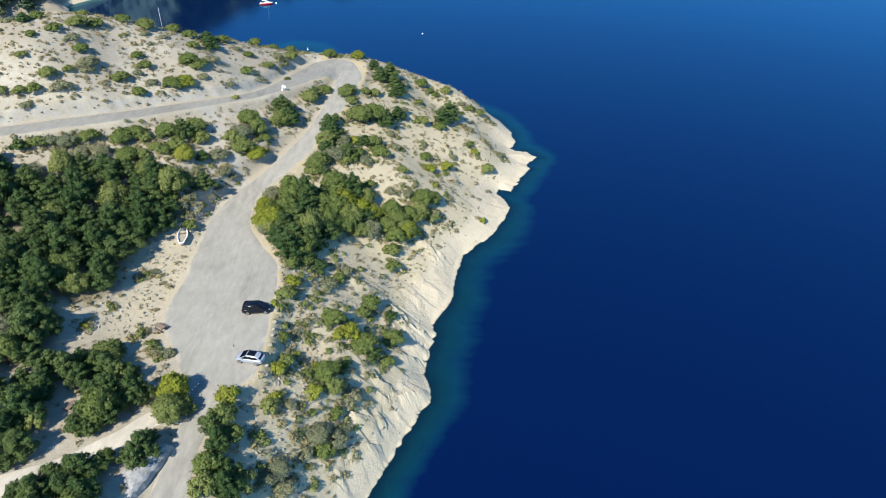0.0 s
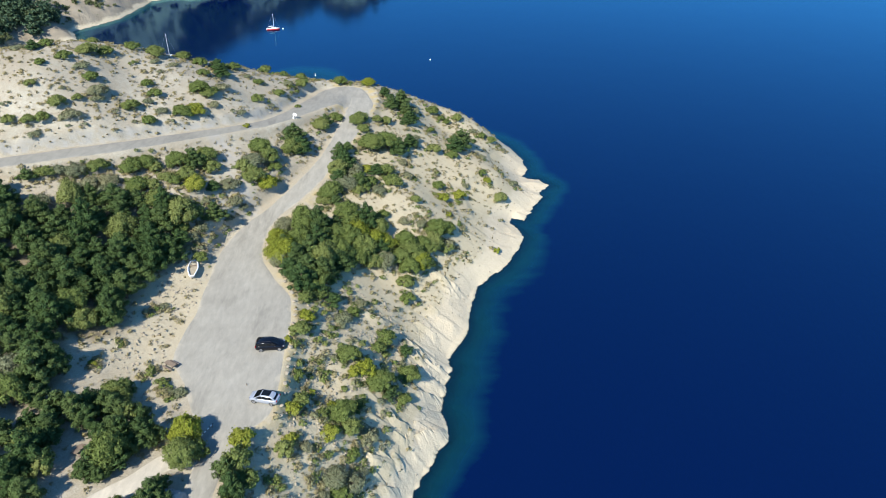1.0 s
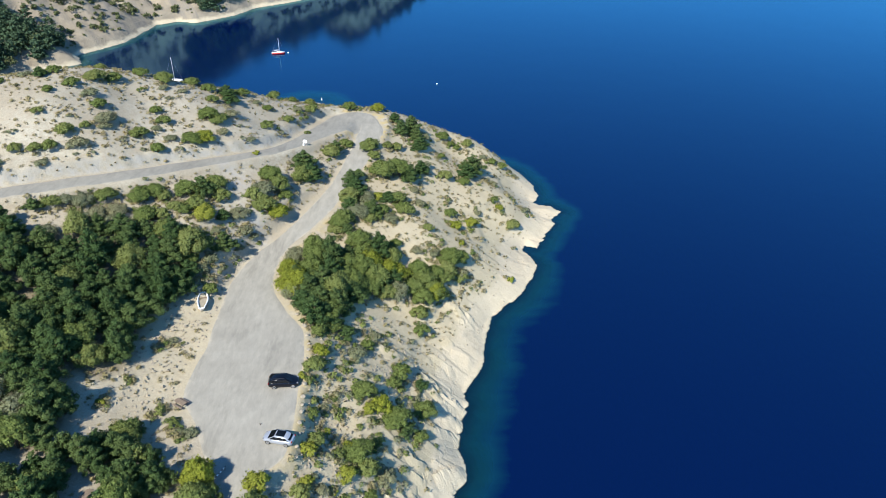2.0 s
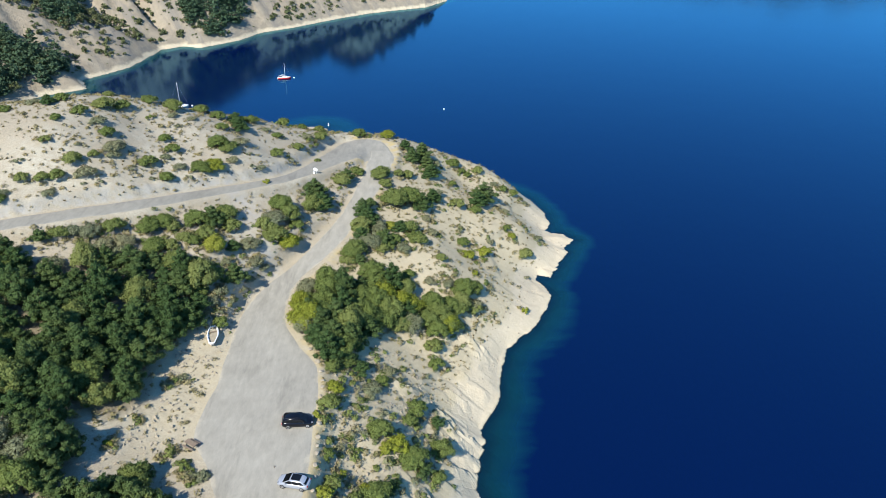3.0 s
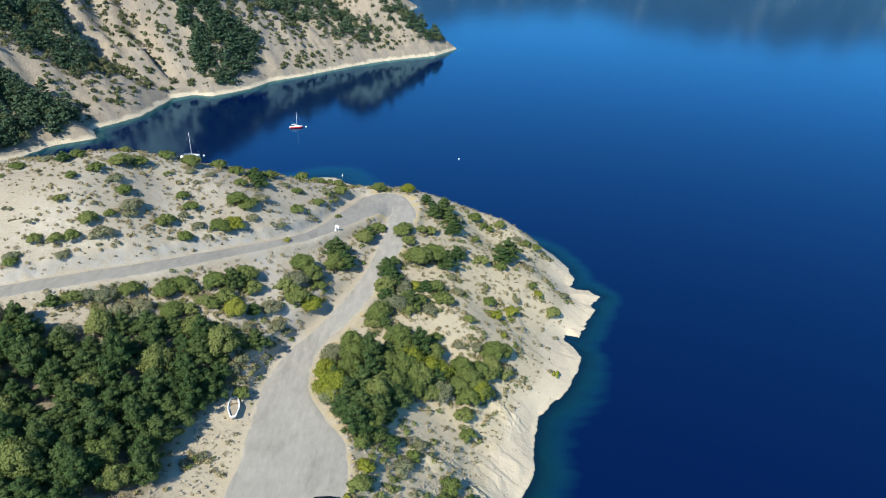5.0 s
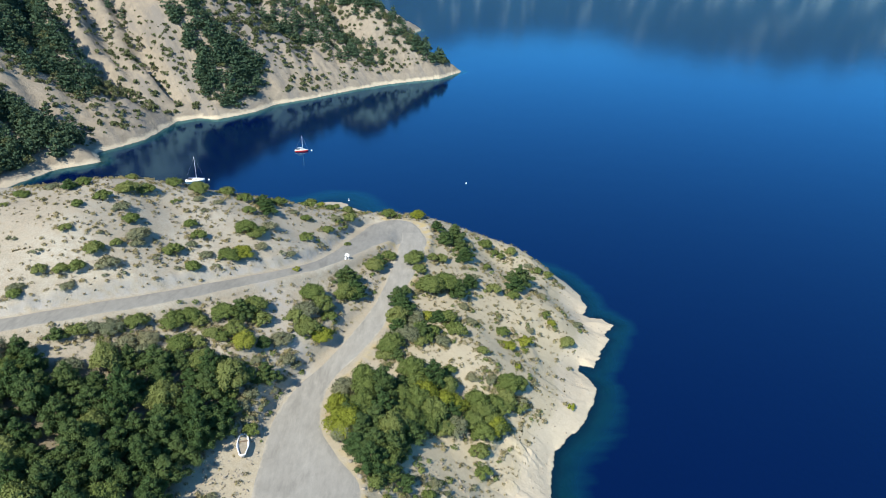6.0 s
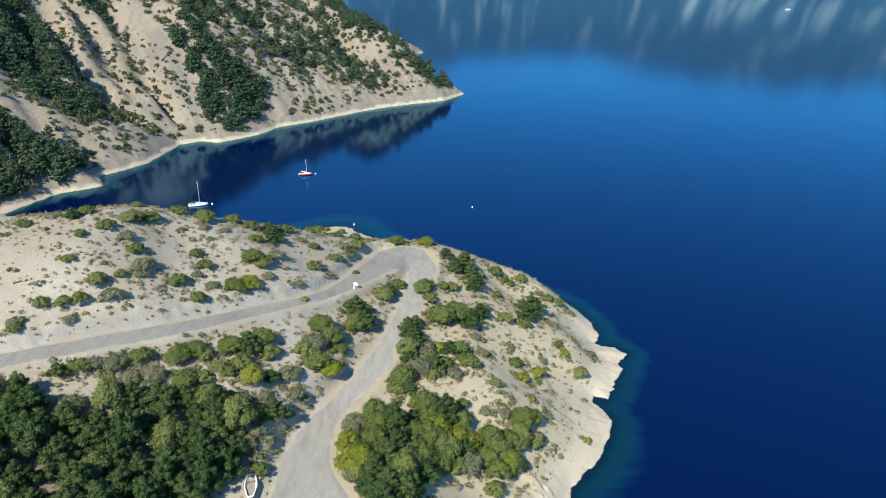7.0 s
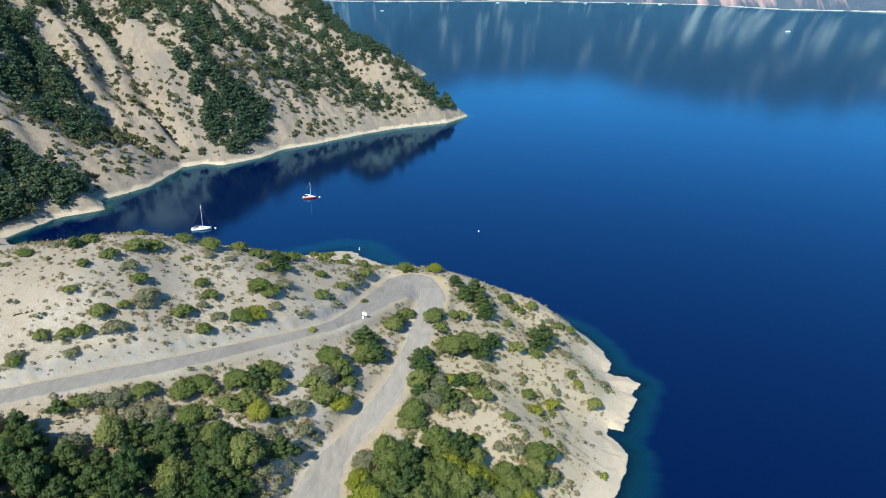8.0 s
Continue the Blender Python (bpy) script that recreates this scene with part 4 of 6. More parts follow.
HEADLAND_SOUTH_SHRUBS = [
    (11.9, 151.9, 1.6, "g"), (10.1, 138.2, 1.8, "y"), (-3.1, 134, 4, "o"), (-1.1, 135, 3.6, "o"), (-4.7, 136.9, 1.4, "g"), (-0.5, 140.9, 1.5, "y"),
    (-6.1, 133.7, 1.9, "g"), (-7, 135.1, 0.9, "o"), (2.6, 139.3, 1.7, "g"), (-6, 128.5, 3.5, "o"), (-3.8, 130.7, 4.2, "o"), (-1.4, 131.4, 3.1, "o"),
    (2.5, 132.6, 1.7, "g"), (-9.8, 132.4, 2.1, "g"), (-8.9, 178.5, 3.4, "g"), (-10.6, 170, 2.8, "p"), (-13.8, 132.1, 2.5, "o"), (-15.4, 130.6, 2.3,
    "o"), (-23.7, 147, 3.7, "p"), (-22.3, 144.5, 4.1, "p"), (-23.7, 140.9, 3.3, "o"), (-20.3, 142.3, 3.1, "g"), (-22.8, 138.3, 3.3, "g"), (-24.6,
    133.7, 3.9, "o"), (-19.4, 140.8, 2.9, "o"), (-18, 138.5, 2.4, "o"), (-25.4, 131.3, 2.7, "o"), (-28, 157.9, 3.8, "p"), (-25.8, 163.2, 2.6, "o")]
HAIRPIN_TREES = [
    (-33.5, 149.2, 4.9, "p"), (-31.7, 146.5, 4.8, "p"), (-33.3, 145.7, 4.1, "o"), (-39, 141.1, 4.2, "o"), (-39.6, 136.1, 4.3, "g"), (-40.6, 133.8,
    3.4, "o"), (-37, 139.1, 3.9, "o"), (-38.5, 132.3, 4, "o"), (-36.4, 132.8, 3.8, "y"), (-35.7, 137.7, 2.8, "o"), (-58.7, 125.3, 3.8, "o"), (-56.7,
    127.2, 3.6, "o"), (-59.9, 126, 2.5, "g"), (-55.1, 126.7, 2.8, "o"), (-51.5, 128.8, 4.1, "o"), (-49.1, 130.2, 4.1, "p"), (-47.5, 133.1, 3.8, "o"),
    (-46, 130.8, 3.3, "o"), (-49.5, 126.6, 3.2, "o"), (-52.5, 124.3, 2.9, "o"), (-50.9, 124.2, 2.5, "o"), (-47.2, 123.8, 3.6, "y"), (-44.7, 125.9,
    2.8, "p"), (-42.5, 128.4, 3.5, "g"), (-43.4, 119.9, 4, "p"), (-46.6, 117.7, 3.7, "o"), (-69.4, 120.3, 2.8, "g"), (-67.1, 121.2, 3.7, "g"), (-63.9,
    123.4, 3.5, "o"), (-61.4, 121.1, 3.5, "g"), (-48, 134.9, 2.2, "o")]
BANK_SHRUBS = [
    (-24.1, 92.8, 3.2, "o"), (-23.9, 96.7, 2.4, "y"), (-25.4, 90.1, 1.4, "y"), (-24.1, 89.7, 1.2, "o"), (-24.8, 101.8, 2.3, "o"), (-22.9, 104.4, 2.4,
    "o"), (-20.6, 104.5, 3, "p"), (-18.6, 100.2, 3.3, "g"), (-17.3, 104, 2.4, "o"), (-16.5, 107.4, 2.4, "g"), (-14.6, 106.1, 1.8, "g"), (-11.8, 101.2,
    3.4, "o"), (-12.9, 97.4, 2.5, "o"), (-16.8, 91.9, 3.5, "o"), (-11.8, 90, 4.2, "o"), (-14.1, 91, 3.3, "y"), (-10.5, 89.2, 3.3, "p"), (-15.7, 89.6,
    2.2, "y"), (-8.4, 100.7, 2.6, "p"), (-7.7, 95.4, 3.5, "o"), (-8.3, 89.7, 2.6, "o"), (-19.8, 87.5, 1.4, "o"), (-23.4, 84.5, 2, "o"), (-23, 77.6,
    2.4, "y"), (-22.3, 80, 2.5, "o"), (-22.2, 87, 1.4, "g"), (-21.3, 83.1, 1.4, "y"), (-21.2, 88.9, 1.2, "o")]
BANK_SOUTH_SHRUBS = [
    (-16.8, 80.5, 3.9, "o"), (-17.8, 76.2, 2.8, "y"), (-15.4, 78.6, 3.3, "o"), (-14.7, 83.5, 2.6, "p"), (-13.1, 79.1, 3.1, "g"), (-23, 70.9, 2.6,
    "o"), (-22.6, 72.7, 1.9, "y"), (-20.7, 72.6, 2, "g"), (-19.1, 73.3, 1, "y"), (-14.8, 75.4, 2.3, "o"), (-17, 70.8, 3.5, "g"), (-14.8, 71.4, 3.5,
    "g"), (-16.1, 69.3, 3.2, "o"), (-19.1, 69.6, 1.4, "o"), (-13.9, 73.4, 2.5, "g"), (-18.2, 67.8, 2.3, "g"), (-21.1, 63.5, 3.7, "g"), (-22.4, 61.5,
    2.9, "g"), (-20.2, 61.9, 3, "g"), (-19.8, 66.8, 1.8, "g"), (-22.6, 64.8, 1.8, "g"), (-23.7, 66.3, 1.2, "o"), (-19.4, 79, 1.7, "o"), (-18.1, 81.2,
    2, "y")]
ROADSIDE_TREES = [
    (-30, 112.3, 5.1, "y"), (-31.7, 116.5, 3.5, "y"), (-27.7, 69.6, 3.2, "y"), (-27.7, 66.6, 3.4, "o"), (-28.7, 64.8, 3.2, "p"), (-26.4, 64.7, 2.9,
    "o"), (-27.5, 62.4, 3.5, "p"), (-28.3, 59.7, 3.3, "o"), (-26.4, 59.9, 3.2, "p"), (-28.1, 57, 3.4, "o"), (-25.6, 57.2, 3.8, "p"), (-24.5, 59.4,
    3.2, "o"), (-34.8, 70, 3.9, "y"), (-34.5, 66.6, 4.1, "o"), (-33.2, 68, 3, "o"), (-36, 60.3, 3.8, "p"), (-36.5, 58.9, 3.3, "p"), (-35.8, 62.2, 2.5,
    "p")]
LOT_SHRUBS = [
    (-43.7, 82.4, 1.8, "o"), (-41.3, 80.3, 1.8, "o"), (-38.5, 78.7, 2.1, "g"), (-40.3, 78.9, 1.5, "g"), (-51.2, 82.1, 1.3, "y"), (-49.6, 87.5, 1,
    "g"), (-43.9, 110.4, 2.6, "o"), (-44.7, 112, 1.8, "g"), (-46.4, 97.4, 1.7, "g"), (-47.7, 95.7, 1.3, "g"), (-43.3, 116, 1.7, "g"), (-42.4, 120.2,
    1.5, "g")]
TRACK_WOOD = [
    (-45.9, 76.6, 3.6, "o"), (-46, 73.9, 3.5, "p"), (-45.2, 77.7, 2.9, "o"), (-48.2, 74, 3.4, "p"), (-49.1, 71.7, 3.6, "o"), (-51.6, 73, 3, "p"),
    (-51.7, 70.5, 3.3, "o"), (-43.2, 73.2, 3.1, "o"), (-41.3, 72.8, 2.6, "o"), (-42.7, 69.7, 3.3, "p"), (-44.5, 68.6, 3.4, "o"), (-39.2, 69.8, 3,
    "g"), (-40.5, 68.6, 3, "p"), (-38.4, 70.4, 2, "g"), (-42, 65.1, 3.4, "p"), (-44.3, 64.8, 3.3, "o"), (-41.7, 67.7, 2.6, "o"), (-45, 63.2, 2.5,
    "p"), (-43.4, 63, 2.5, "o"), (-51, 66.6, 3.3, "p"), (-53.1, 66.6, 3.3, "o"), (-51.9, 62.4, 3, "p"), (-49.8, 63.4, 3.1, "o"), (-50.1, 59, 2.9,
    "p"), (-48.7, 60.7, 2.5, "o"), (-50.5, 56.8, 2.4, "o"), (-53.7, 69.5, 2.6, "p"), (-48.9, 68.6, 2.2, "p")]
CORNER_WOOD = [
    (-45.7, 53.8, 2.8, "y"), (-44.2, 55.4, 2.9, "o"), (-42.2, 56.1, 3, "p"), (-40.5, 57, 2.9, "o"), (-38.4, 55.2, 2.7, "p"), (-40.2, 54, 3, "o"),
    (-42.1, 53.1, 2.9, "p"), (-46.9, 52.5, 2.5, "o"), (-43.9, 52.2, 2.5, "p"), (-39.9, 58.9, 2.3, "o"), (-44, 58.3, 1.6, "o"), (-38.1, 53.2, 2.6, "o")]
WOOD_EDGE_SHRUBS = [
    (-64.2, 119.5, 3.2, "g"), (-61.8, 119.1, 3.2, "g"), (-59.4, 118.9, 2.8, "g"), (-65.7, 117.9, 2.6, "g"), (-56.5, 120.7, 3.7, "o"), (-54.4, 122.1,
    2.9, "o"), (-57.8, 116.6, 3.6, "p"), (-52.6, 118.6, 3.7, "o"), (-50.2, 119.1, 3.1, "o"), (-48.1, 120.2, 2.3, "g"), (-41.1, 125.6, 2.8, "g"),
    (-39.9, 126.3, 2, "g"), (-45.3, 122.4, 1.9, "g"), (-41.7, 122.3, 2.1, "g"), (-71.3, 119, 3, "o"), (-73.5, 117.4, 3, "p"), (-48, 114.7, 2.8, "o"),
    (-46, 113.9, 2.6, "g"), (-45.1, 116.3, 2.5, "g")]
CLUMP_EDGE_TREES = [
    (-8.4, 125.7, 4.5, "o"), (-6.7, 124.6, 4.5, "o"), (-5.3, 124.8, 3.7, "o"), (-8.3, 121.6, 4, "o"), (-9, 118.8, 3.3, "o"), (-8.6, 115.1, 2.8, "o"),
    (-10.5, 123.1, 4, "o"), (-13.7, 122.6, 4.4, "p"), (-16.3, 120.6, 4.4, "p"), (-18.7, 118.9, 3.9, "o"), (-21.7, 110.1, 3.7, "p"), (-24.1, 106.2,
    3.5, "o"), (-22.5, 105, 2.9, "p"), (-24.6, 103.4, 2.9, "p"), (-26.4, 106.7, 3.7, "p"), (-4.5, 128.4, 3.9, "o"), (-20.6, 128.4, 4.5, "o")]
LANE_EDGE_TREES = [
    (-23.1, 145.5, 3.6, "p"), (-23.6, 142.2, 3.7, "o"), (-20.5, 143.7, 3.6, "g"), (-23.3, 139.4, 3.4, "p"), (-21.5, 137.9, 4, "g"), (-18.6, 139.4,
    3.7, "p"), (-24.2, 134.2, 4.1, "o"), (-23.2, 131.7, 3, "p"), (-19.1, 137, 2.5, "o"), (-16, 144.9, 3.3, "p"), (-13.4, 146.4, 2.9, "g"), (-12.2,
    142.6, 3.3, "o"), (-9.5, 148.2, 2.3, "g"), (-22.3, 149.9, 2.7, "p"), (-15, 138.7, 2.6, "g"), (-3.2, 133, 3.6, "o"), (-5, 130.3, 2.8, "g"), (-1.3,
    132, 3.4, "g"), (-6.4, 133, 2.1, "g")]

for rows, group in ((UPPER_SLOPE_SHRUBS, "shrubs on the upper slope"), (CREST_SHRUBS, "shrubs on the crest"), (LOOP_SHRUBS, "shrubs round the turning loop"),
                    (HEADLAND_SHRUBS, "shrubs on the headland"), (HEADLAND_SOUTH_SHRUBS, "shrubs on the headland"), (HAIRPIN_TREES, "trees inside the hairpin"),
                    (BANK_SHRUBS, "shrubs on the bank"), (WOOD_EDGE_SHRUBS, "shrubs at the edge of the wood"), (CLUMP_EDGE_TREES, "trees of the clump by the car park"), (BANK_SOUTH_SHRUBS, "shrubs on the bank"), (ROADSIDE_TREES, "trees beside the lane"), (LANE_EDGE_TREES, "trees beside the lane"),
                    (LOT_SHRUBS, "shrubs by the car park"), (TRACK_WOOD, "trees by the track"), (CORNER_WOOD, "trees by the track")):
    for x, y, wide, kind in rows:
        if to_line(np.array([x]), np.array([y]), CLEARING)[0][0] < 1.5 or (rows is CORNER_WOOD and x > -39):
            continue
        if rows in (TRACK_WOOD, CORNER_WOOD) and int(-10 * x) % 3:
            kind = "p"
        grow(x, y, wide, kind, group, 0.62 if rows is CREST_SHRUBS else 1.15 if rows in (TRACK_WOOD, CORNER_WOOD, ROADSIDE_TREES) else 0.72 if rows is UPPER_SLOPE_SHRUBS else 0.5 if y > 181.5 and x < -15 else 0.8)


def wood(ring, gap, kinds, group, wide, rim):
    """Fills an outline with trees that keep their distance."""
    xs, ys = [p[0] for p in ring], [p[1] for p in ring]
    rng = np.random.default_rng(len(ring))
    x, y = rng.uniform(min(xs), max(xs), 5000), rng.uniform(min(ys), max(ys), 5000)
    good = inside(x, y, ring) & (to_line(x, y, ring + ring[:1])[0] > rim) & (np.hypot(x + 46.8, y - 65.6) > 3.0)
    for line in (UPPER, LOWER, TRACK):
        d, _, half = to_line(x, y, line)
        good &= d > half + 1.0
    good &= to_line(x, y, CLEARING)[0] > 2.2
    stand = []
    for a, b in zip(x[good].tolist(), y[good].tolist()):
        if all(math.hypot(a - c, b - d) > gap for c, d in stand):
            stand.append((a, b))
            grow(a, b, random.uniform(*wide), random.choice(kinds), group, random.uniform(0.72, 1.3))


wood(BIG_WOOD, 2.8, "ppppoppppgpppo", "trees of the wood by the car park", (3.5, 5.4), 1.3)
wood(LOT_WOOD, 2.4, "oppopgoypo", "trees of the clump by the car park", (3.5, 5.0), 0.6)
wood(TRACK_RING, 3.3, "ppppopp", "trees by the track", (3.4, 4.6), 0.5)
wood(CORNER_RING, 2.4, "poppo", "trees by the track", (3.6, 4.8), 0.4)
for x, y, wide, kind in ((-58.5, 243, 2.6, "o"), (-53, 241.5, 2.2, "y"), (-48, 240.5, 2.4, "o"), (-44.5, 238, 1.8, "g"), (-63, 242, 2.4, "o")):
    grow(x, y, wide, kind, "shrubs on the spit", 0.8)


# ---- the woods on the far hill, and the tufts on the slopes
def joined(name, places, templates, mat, label, category):
    verts, faces, shade, base = [], [], [], 0
    for i, (x, y, z, s, turn) in enumerate(places):
        v, f, n = templates[i % len(templates)]
        c, w = math.cos(turn), math.sin(turn)
        verts.append(np.stack([x + s * (c * v[:, 0] - w * v[:, 1]), y + s * (w * v[:, 0] + c * v[:, 1]), z + s * v[:, 2]], 1))
        shade.append(np.stack([c * n[:, 0] - w * n[:, 1], w * n[:, 0] + c * n[:, 1], n[:, 2]], 1))
        faces.append(f + base)
        base += len(v)
    me = leaf_mesh(name, (np.concatenate(verts), np.concatenate(faces), np.concatenate(shade)), mat)
    tagged(new(name, me), label, category, kind="stuff")


FAR_RNG = np.random.default_rng(5)
FAR_CROWNS = {k: [leaf_cloud(FAR_RNG, crown_lobes(FAR_RNG, 5.0, FAR_RNG.uniform(4.2, 6.2), 20, k), 250, 0.52, "o") for _ in range(6)] for k in "op"}
FAR_CROWNS["low"] = [leaf_cloud(FAR_RNG, crown_lobes(FAR_RNG, 5.0, FAR_RNG.uniform(2.8, 4.0), 9, "o"), 40, 1.3, "o") for _ in range(6)]


def far_wood(name, ring, gap, kind, label, low=3.2, high=6.0, thin=0.0):
    xs, ys = [p[0] for p in ring], [p[1] for p in ring]
    n = int((max(xs) - min(xs)) * (max(ys) - min(ys)) / gap ** 2)
    x, y = FAR_RNG.uniform(min(xs), max(xs), n), FAR_RNG.uniform(min(ys), max(ys), n)
    x, y = x + 3 * FAR_RNG.normal(size=n), y + 3 * FAR_RNG.normal(size=n)
    z = on_sheet(x, y)
    good = inside(x, y, ring) & (z > 2.6) & (fbm(x, y, 13, 3, 77) > FAR_RNG.uniform(-0.5, 0.15, n) + thin)
    x, y, z = x[good], y[good], z[good]
    s = (0.6 * low + (1.08 * high - 0.6 * low) * FAR_RNG.uniform(0, 1, len(x)) ** 1.3) / 5.0
    joined(name, list(zip(x, y, z - 0.3, s, FAR_RNG.uniform(0, 6.28, len(x)))), FAR_CROWNS["low" if high < 3 else kind], FAR_LEAVES[kind], label, "wood")


far_wood("far_wood", [(-330, 330), (-290, 420), (-235, 416), (-217, 405), (-210, 394), (-197, 381), (-188, 376), (-181, 360), (-171, 357), (-161, 338), (-159, 327), (-164, 321), (-170, 327), (-177, 332), (-181, 324),
                      (-187, 329), (-193, 325), (-203, 321)], 2.4, "p", "dark green pine wood on the steep far hillside", 4.0, 6.8, thin=-0.1)
far_wood("far_wood", [(-178, 352), (-170, 363), (-157, 355), (-144, 352), (-143, 342), (-154, 328), (-168, 348)], 3.2, "o", "olive green scrub below the pine wood", 1.8, 3.8)
far_wood("far_wood", [(-235, 440), (-210, 451), (-198, 434), (-179, 416), (-171, 412), (-171, 405), (-180, 409), (-197, 415), (-209, 422), (-222, 411)], 2.6, "p", "dark green pine wood high on the far hillside", 3.6, 6.2, thin=-0.15)
far_wood("far_wood", [(-176, 410), (-165, 400), (-150, 379), (-132, 362), (-135, 360), (-153, 376), (-167, 390), (-174, 397)], 3.0, "o", "olive green scrub wood along a gully", 1.8, 3.8)
far_wood("far_wood", [(-196, 458), (-169, 468), (-154, 460), (-136, 456), (-124, 477), (-113, 478), (-114, 462), (-122, 431), (-136, 408), (-154, 413), (-179, 425)], 2.9, "p", "dark green pine wood below the far ridge", 3.6, 6.2)
far_wood("far_wood", [(-147, 409), (-134, 409), (-124, 401), (-115, 399), (-106, 400), (-102, 399), (-103, 393), (-102, 382), (-107, 368), (-117, 358), (-125, 366), (-130, 372), (-130, 380), (-137, 384), (-140, 390), (-150, 402)],
         2.3, "p", "dark green dense pine clump on the far shore", 4.5, 7.5, thin=-0.15)
far_wood("far_wood", [(-114, 463), (-102, 468), (-89, 465), (-74, 469), (-56, 454), (-46, 447), (-46, 441), (-61, 431), (-73, 434), (-83, 439), (-90, 436), (-104, 424), (-111, 440)], 2.9, "p", "dark green pines scattered along the far spur", 3.4, 6.2)
far_wood("far_wood", [(-129, 563), (-109, 604), (-60, 600), (-45, 520), (-36, 468), (-24, 462), (-13, 465), (-9, 461), (-19, 449), (-37, 453), (-47, 458), (-60, 466), (-79, 486), (-90, 475), (-106, 494), (-124, 553)],
         2.7, "p", "dark green pine wood along the ridge of the far spur", 3.6, 6.5)
far_wood("far_wood", [(-193, 299), (-187, 308), (-179, 306), (-171, 307), (-163, 308), (-156, 306), (-153, 296), (-156, 288), (-158, 281), (-162, 271), (-167, 263), (-172, 254), (-176, 240), (-150, 222), (-132, 206), (-150, 190), (-280, 190), (-280, 300)],
         2.3, "p", "dark green pine wood west of the cove", 4.5, 7.0, thin=-0.3)
far_wood("far_wood", [(-300, 330), (-290, 420), (-217, 405), (-181, 360), (-157, 338), (-157, 323), (-181, 322), (-205, 318)], 4.2, "o", "olive green broad-leaved trees among the far pines", 2.0, 4.6)
far_wood("far_wood", [(-230, 440), (-169, 470), (-124, 480), (-109, 470), (-98, 420), (-110, 400), (-150, 405), (-179, 420)], 4.2, "o", "olive green broad-leaved trees below the far ridge", 1.8, 4.4)
far_wood("far_wood", [(-129, 563), (-109, 604), (-60, 600), (-36, 468), (-13, 465), (-9, 458), (-40, 446), (-60, 440), (-90, 450), (-110, 480)], 4.2, "o", "olive green broad-leaved trees along the far spur", 1.8, 4.4)
far_wood("far_wood", [(-190, 310), (-150, 306), (-156, 270), (-132, 206), (-200, 200)], 4.4, "o", "olive green broad-leaved trees west of the cove", 2.4, 4.8)
far_wood("far_scrub", [(-300, 300), (-300, 480), (-120, 590), (-60, 590), (-20, 480), (-5, 464), (-60, 420), (-140, 330), (-150, 300)], 2.2, "o", "scattered low scrub on the bare far hillside", 0.5, 2.9, thin=0.10)


def tuft(rng):
    """A small heap of blades."""
    n = 7
    a = rng.uniform(0, 6.28, n)
    r, h = rng.uniform(0.12, 0.34, n), rng.uniform(0.12, 0.38, n)
    base = np.stack([0.1 * np.cos(a), 0.1 * np.sin(a), np.zeros(n) - 0.03], 1)
    side = np.stack([-np.sin(a), np.cos(a), np.zeros(n)], 1) * 0.09
    tip = np.stack([r * np.cos(a), r * np.sin(a), h], 1)
    v = np.stack([base - side, base + side, tip], 1)
    down = np.cross(v[:, 1] - v[:, 0], v[:, 2] - v[:, 0])[:, 2] < 0
    v[down] = v[down][:, ::-1]
    v = v.reshape(-1, 3)
    return v, np.arange(n * 3).reshape(-1, 3), np.tile((0.0, 0.0, 1.0), (n * 3, 1))


def pebble(rng):
    """A small angular stone."""
    v = rng.normal(size=(6, 3)) * 0.05 + np.array([(0.2, 0, 0.03), (-0.2, 0, 0.03), (0, 0.17, 0.03), (0, -0.17, 0.03), (0, 0, 0.17), (0, 0, -0.1)])
    f = np.array([(0, 2, 4), (2, 1, 4), (1, 3, 4), (3, 0, 4), (2, 0, 5), (1, 2, 5), (3, 1, 5), (0, 3, 5)])
    v = v[f].reshape(-1, 3)
    side = np.cross(v[1::3] - v[::3], v[2::3] - v[::3])
    return v, np.arange(24).reshape(-1, 3), np.repeat(side / np.linalg.norm(side, axis=1, keepdims=True), 3, 0)


def strewn(count, seed, low=3.0):
    """Places on the open slopes, off the roads and off the shore."""
    rng = np.random.default_rng(seed)
    x, y = rng.uniform(-95, 26, count), rng.uniform(48, 196, count)
    z = on_sheet(x, y)
    free = z > low + fbm(x, y, 8, 2, 9)
    for line in (UPPER, LOWER, TRACK):
        d, _, half = to_line(x, y, line)
        free &= d > half + 0.7
    free &= vnoise(x / 6, y / 6, seed) > rng.uniform(-1.0, 0.7, count)
    x, y, z = x[free], y[free], z[free]
    return list(zip(x, y, z, rng.uniform(0.5, 1.5, len(x)), rng.uniform(0, 6.28, len(x))))


SMALL = np.random.default_rng(9)
joined("dry_grass", strewn(9000, 3), [tuft(SMALL) for _ in range(6)], GRASS, "dry brownish grass tufts strewn over the slopes", "grass")
joined("scrub_tufts", [(x, y, z, s * s * 0.95, a) for x, y, z, s, a in strewn(9500, 6)], [leaf_cloud(SMALL, [(0, 0, 0.10, 0.24, 0.7)], 30, 0.12, "g") for _ in range(5)], HEATH,
       "low grey-green thyme cushions dotted over the slopes", "scrub")
UNDER = [row for rows in (HEADLAND_SHRUBS, HEADLAND_SOUTH_SHRUBS, LANE_EDGE_TREES, CLUMP_EDGE_TREES, BANK_SHRUBS, BANK_SOUTH_SHRUBS, LOOP_SHRUBS, HAIRPIN_TREES, WOOD_EDGE_SHRUBS, LOT_SHRUBS) for row in rows]
